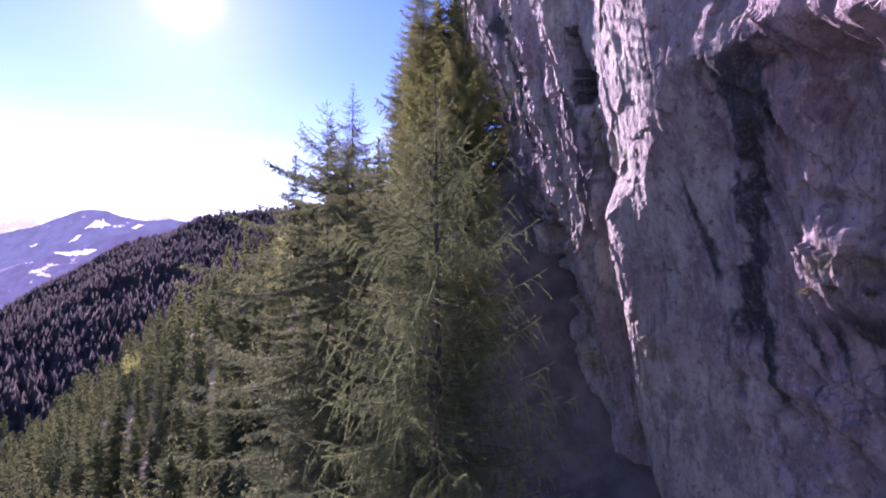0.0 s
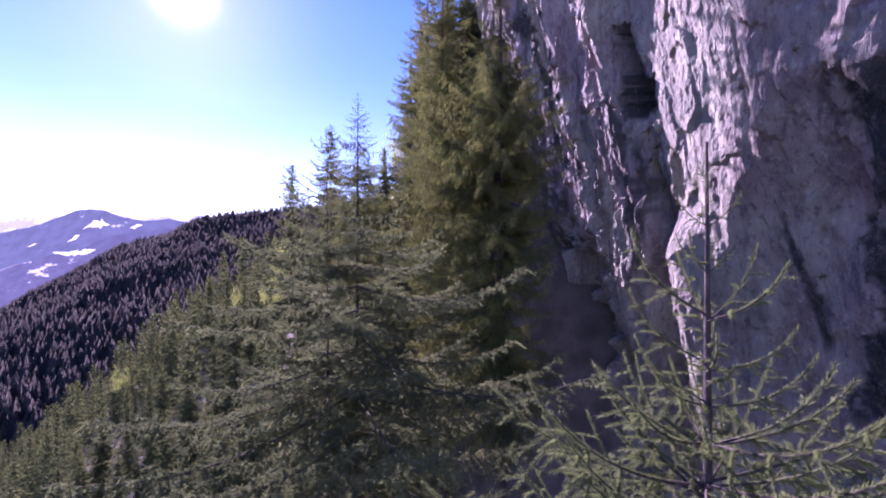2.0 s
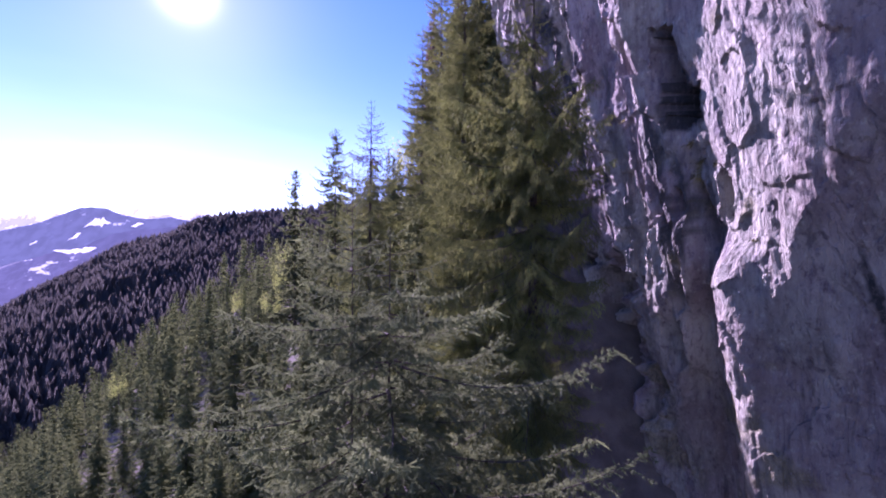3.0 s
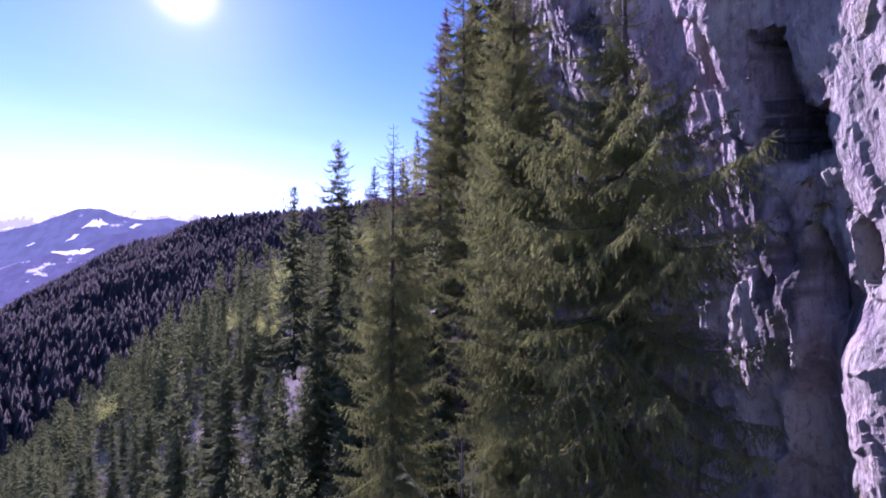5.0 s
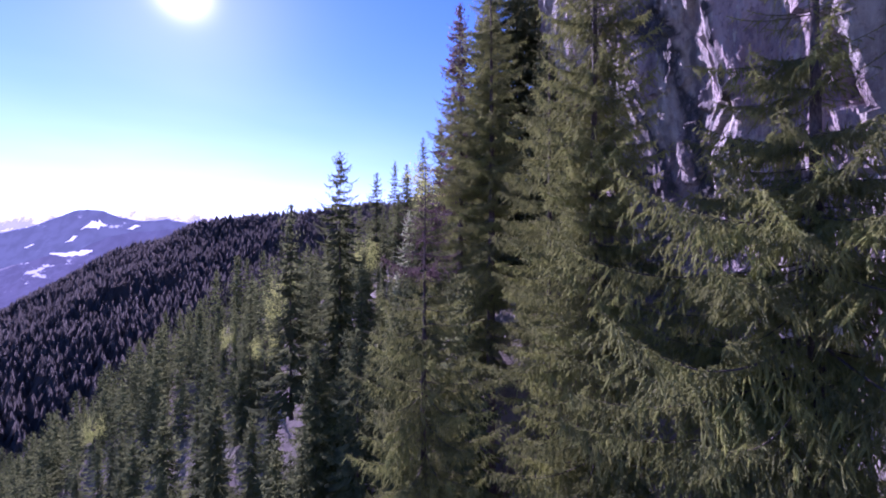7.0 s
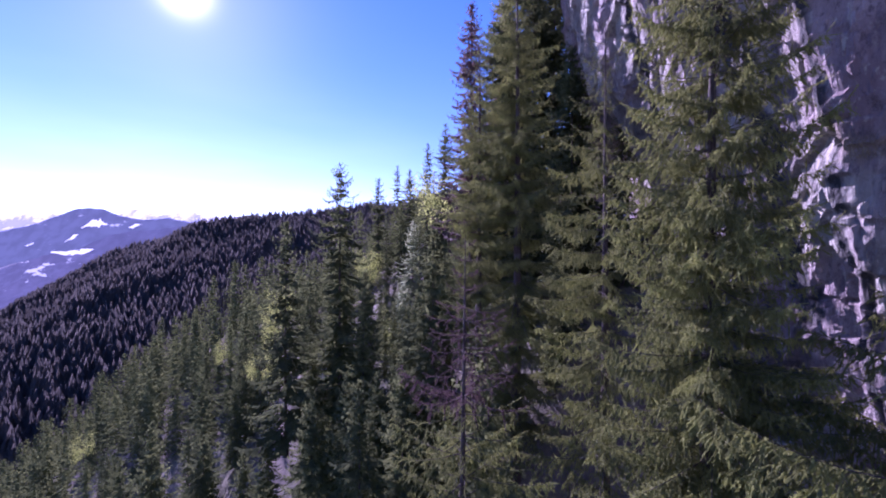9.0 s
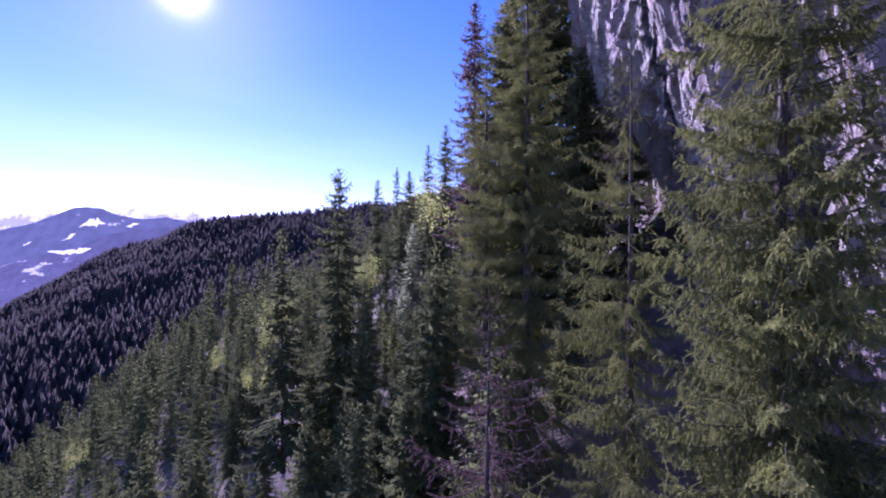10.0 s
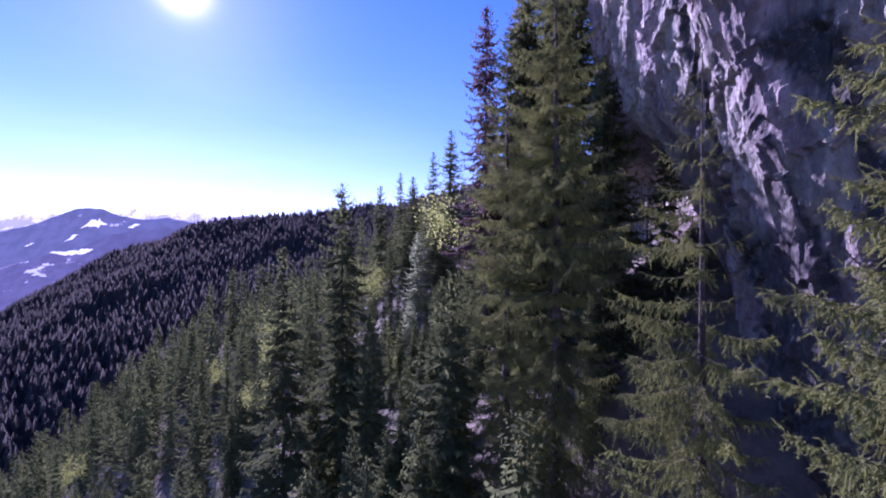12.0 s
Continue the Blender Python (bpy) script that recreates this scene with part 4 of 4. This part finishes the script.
STAND = []
scatter_hillside()
edge = np.random.default_rng(67)
for k in range(46):
    x, y, height = edge.uniform(-10.0, 8.0), edge.uniform(70.0, 132.0), edge.uniform(9.0, 15.0)
    if x < cliff_foot(y) - 4 and (x + 7.9) / (y - 25) > -0.02:
        plant(PROTOS[k % 5], x, y, float(ground_height(x, y)) - 0.2 + height, height, int(90 * y), "spruce of middling height on the slope beyond the cliff")
low = np.random.default_rng(71)
for k in range(18):
    x, y, height = low.uniform(-24.0, -10.0), low.uniform(31.0, 50.0), low.uniform(11.0, 19.0)
    plant(PROTOS[k % 5], x, y, float(ground_height(x, y)) - 0.2 + height, height, 7000 + k, slim=0.85)
for k in range(80):
    x, y, height = low.uniform(-21.0, -7.0), low.uniform(50.0, 92.0), low.uniform(6.0, 11.0)
    plant(PROTOS[k % 5], x, y, float(ground_height(x, y)) - 0.2 + height, height, 7200 + k, "young spruce in the gap between tall spruces")
# young growth in the gap below the thick pair
grow = np.random.default_rng(61)
for k in range(46):
    x, y, height = grow.uniform(-10.5, 5.0), grow.uniform(48.5, 68.0), grow.uniform(5.0, 9.5)
    if x > cliff_foot(y) - 3.5 or (x + 7.9) / (y - 25) < -0.02:
        continue
    plant(PROTOS[k % 5], x, y, float(ground_height(x, y)) - 0.2 + height, height, int(100 * y), "young spruce in the gap between tall spruces")
for p in (*PROTOS, *LIGHT, DENSE, THIN, LONE, PALE, LEAFY):
    for o in (*p.children_recursive, p):
        bpy.data.objects.remove(o)


def woods(name, x, y, z, h, tiers, spikes, rng, label, leaf, wide=0.165):
    """Many small pointed trees in one mesh: tiers of ragged boughs."""
    n = len(x)
    tris = []
    lean = rng.normal(0, 0.012, (2, n)) * h
    for t in range(tiers):
        k = t / tiers
        for s in range(spikes):
            a = rng.uniform(0, 0.7, n) + s * 6.283 / spikes + t * 0.9
            r = h * wide * (1 - k) ** 0.8 * rng.uniform(0.55, 1.25, n) + 0.2
            low = h * (0.1 + 0.85 * k) * rng.uniform(0.93, 1.04, n)
            up = h * np.minimum(1.0, 0.1 + 0.85 * k + 1.5 / tiers)
            c = np.stack([x + lean[0], y + lean[1], z + up], 1)
            da = 2.0 / spikes
            p1 = np.stack([x + r * 0.55 * np.cos(a - da), y + r * 0.55 * np.sin(a - da), z + low + 0.06 * h], 1)
            p2 = np.stack([x + r * np.cos(a), y + r * np.sin(a), z + low], 1)
            p3 = np.stack([x + r * 0.55 * np.cos(a + da), y + r * 0.55 * np.sin(a + da), z + low + 0.06 * h], 1)
            tris += [np.stack([p1, p2, c], 1), np.stack([p2, p3, c], 1)]
    v = np.stack(tris, 1).reshape(-1, 3)
    me = mesh_from(name, v, np.arange(len(v)).reshape(-1, 3), leaf)
    tagged(new(name, me), label, "forest", kind="stuff")


def far_woods():
    rng = np.random.default_rng(91)
    n = 24000
    x, y = rng.uniform(-700, 110, n), 195 + 385 * rng.random(n) ** 0.85
    h = rng.uniform(14, 26, n)
    woods("far_woods", x, y, ground_height(x, y) - 0.3 * h, h, 3, 5, rng, "dark spruce forest covering the opposite slope", SPRUCE_HAZED, 0.265)
    # the stand further down the near slope, each tree with its own boughs
    kinds = [crown_tris(20, 3.5, 230 + k, spacing=1.2, whorl=6, gap=0.55, blade=0.2) for k in range(5)]
    trees = []
    for x, y, z, h in STAND:
        k, a = h / 20, rng.uniform(0, 6.283)
        t = kinds[int(rng.integers(5))] * [k, k, k]
        c, s = math.cos(a), math.sin(a)
        trees.append(np.stack([t[..., 0] * c - t[..., 1] * s + x, t[..., 0] * s + t[..., 1] * c + y, t[..., 2] + z], -1))
    v = np.concatenate(trees).reshape(-1, 3)
    me = mesh_from("hillside_wood", v, np.arange(len(v)).reshape(-1, 3), SPRUCE_FAR)
    tagged(new("hillside_wood", me), "dark spruce wood on the slope below the cliff", "forest", kind="stuff")


far_woods()


# ---- small growth on and below the rock ----
def rock_point(y, z):
    """A place on the face itself."""
    return Vector((float(cliff_surface(np.array([y]), np.array([float(z)]))[0]), y, z))


def grass_tuft(y, z, size, count, seed):
    """Dry hanging grass on a ledge of the face."""
    rng = np.random.default_rng(seed)
    at = rock_point(y, z)
    p = np.zeros((count, 3))
    p[:, 1] = rng.normal(0, size * 0.5, count)
    p[:, 2] = rng.normal(0, size * 0.15, count)
    way = np.stack([rng.uniform(-1.0, -0.2, count), rng.normal(0, 0.45, count), rng.uniform(-0.2, 0.9, count)], 1)
    way /= np.linalg.norm(way, axis=1)[:, None]
    t = tassels(p, way, rng.uniform(0.5, 1.0, count) * size, rng.uniform(0.3, 1.0, count), 0.022, rng)
    ob = new("grass_tuft", mesh_from("grass_tuft", t.reshape(-1, 3), np.arange(len(t) * 3).reshape(-1, 3), DRY_GRASS))
    ob.location = at + Vector((0.05, 0, 0))
    tagged(ob, "tuft of dry yellow-green grass on a rock ledge", "grass", "grass tufts on the cliff")


def bare_shrub(x, y, z, size, seed):
    """A leafless shrub of forked grey twigs."""
    rng = np.random.default_rng(seed)
    verts, quads, base = [], [], 0
    for k in range(26):
        a, up = rng.uniform(0, 6.283), rng.uniform(0.3, 1.1)
        way = np.array([math.cos(a), math.sin(a), up])
        way /= np.linalg.norm(way)
        length = size * rng.uniform(0.5, 1.0)
        stem = [np.zeros(3), way * length * 0.5 + rng.normal(0, 0.05, 3), way * length + rng.normal(0, 0.1, 3)]
        runs = [(stem, (0.014, 0.009, 0.003))]
        for f in range(4):
            b = stem[1] + (stem[2] - stem[1]) * rng.random()
            runs.append(([b, b + (way + rng.normal(0, 0.5, 3)) * length * 0.22, b + (way + rng.normal(0, 0.6, 3)) * length * 0.4], (0.006, 0.004, 0.002)))
        for pts, rad in runs:
            v, q = tube(pts, rad, 3)
            verts.append(v)
            quads.append(q + base)
            base += len(v)
    ob = new("shrub", mesh_from("shrub", np.concatenate(verts), np.concatenate(quads), BARK))
    ob.location = (x, y, z)
    tagged(ob, "leafless grey shrub at the foot of the cliff", "shrub", "shrubs below the cliff")


DRY_GRASS = needle_material("dry_grass", (0.07, 0.07, 0.03), (0.18, 0.17, 0.07), 0.4)
for k, (y, z, size, count) in enumerate(((29.7, 9.6, 0.5, 60), (29.3, 8.6, 0.4, 50), (29.9, 7.9, 0.35, 40), (28.3, 8.3, 0.3, 30), (17.4, -1.6, 0.45, 70), (18.4, -1.8, 0.4, 50), (16.6, -1.7, 0.4, 50),
                                         (15.6, 11.5, 0.5, 70), (14.6, 11.8, 0.5, 70), (20.5, 10.0, 0.3, 30), (26.4, 4.4, 0.3, 26), (22.5, 1.5, 0.25, 24), (33.5, 12.0, 0.3, 30))):
    grass_tuft(y, z, size, count, 900 + k)
for k, (y, out, size) in enumerate(((44.5, 1.2, 1.3), (46.0, 1.6, 1.5), (43.2, 1.0, 1.1), (47.6, 2.4, 1.4), (49.5, 3.0, 1.2))):
    x = float(cliff_surface(np.array([y]), np.array([9.0]))[0]) - out
    bare_shrub(x, y, float(ground_height(x, y)) - 0.05, size, 950 + k)
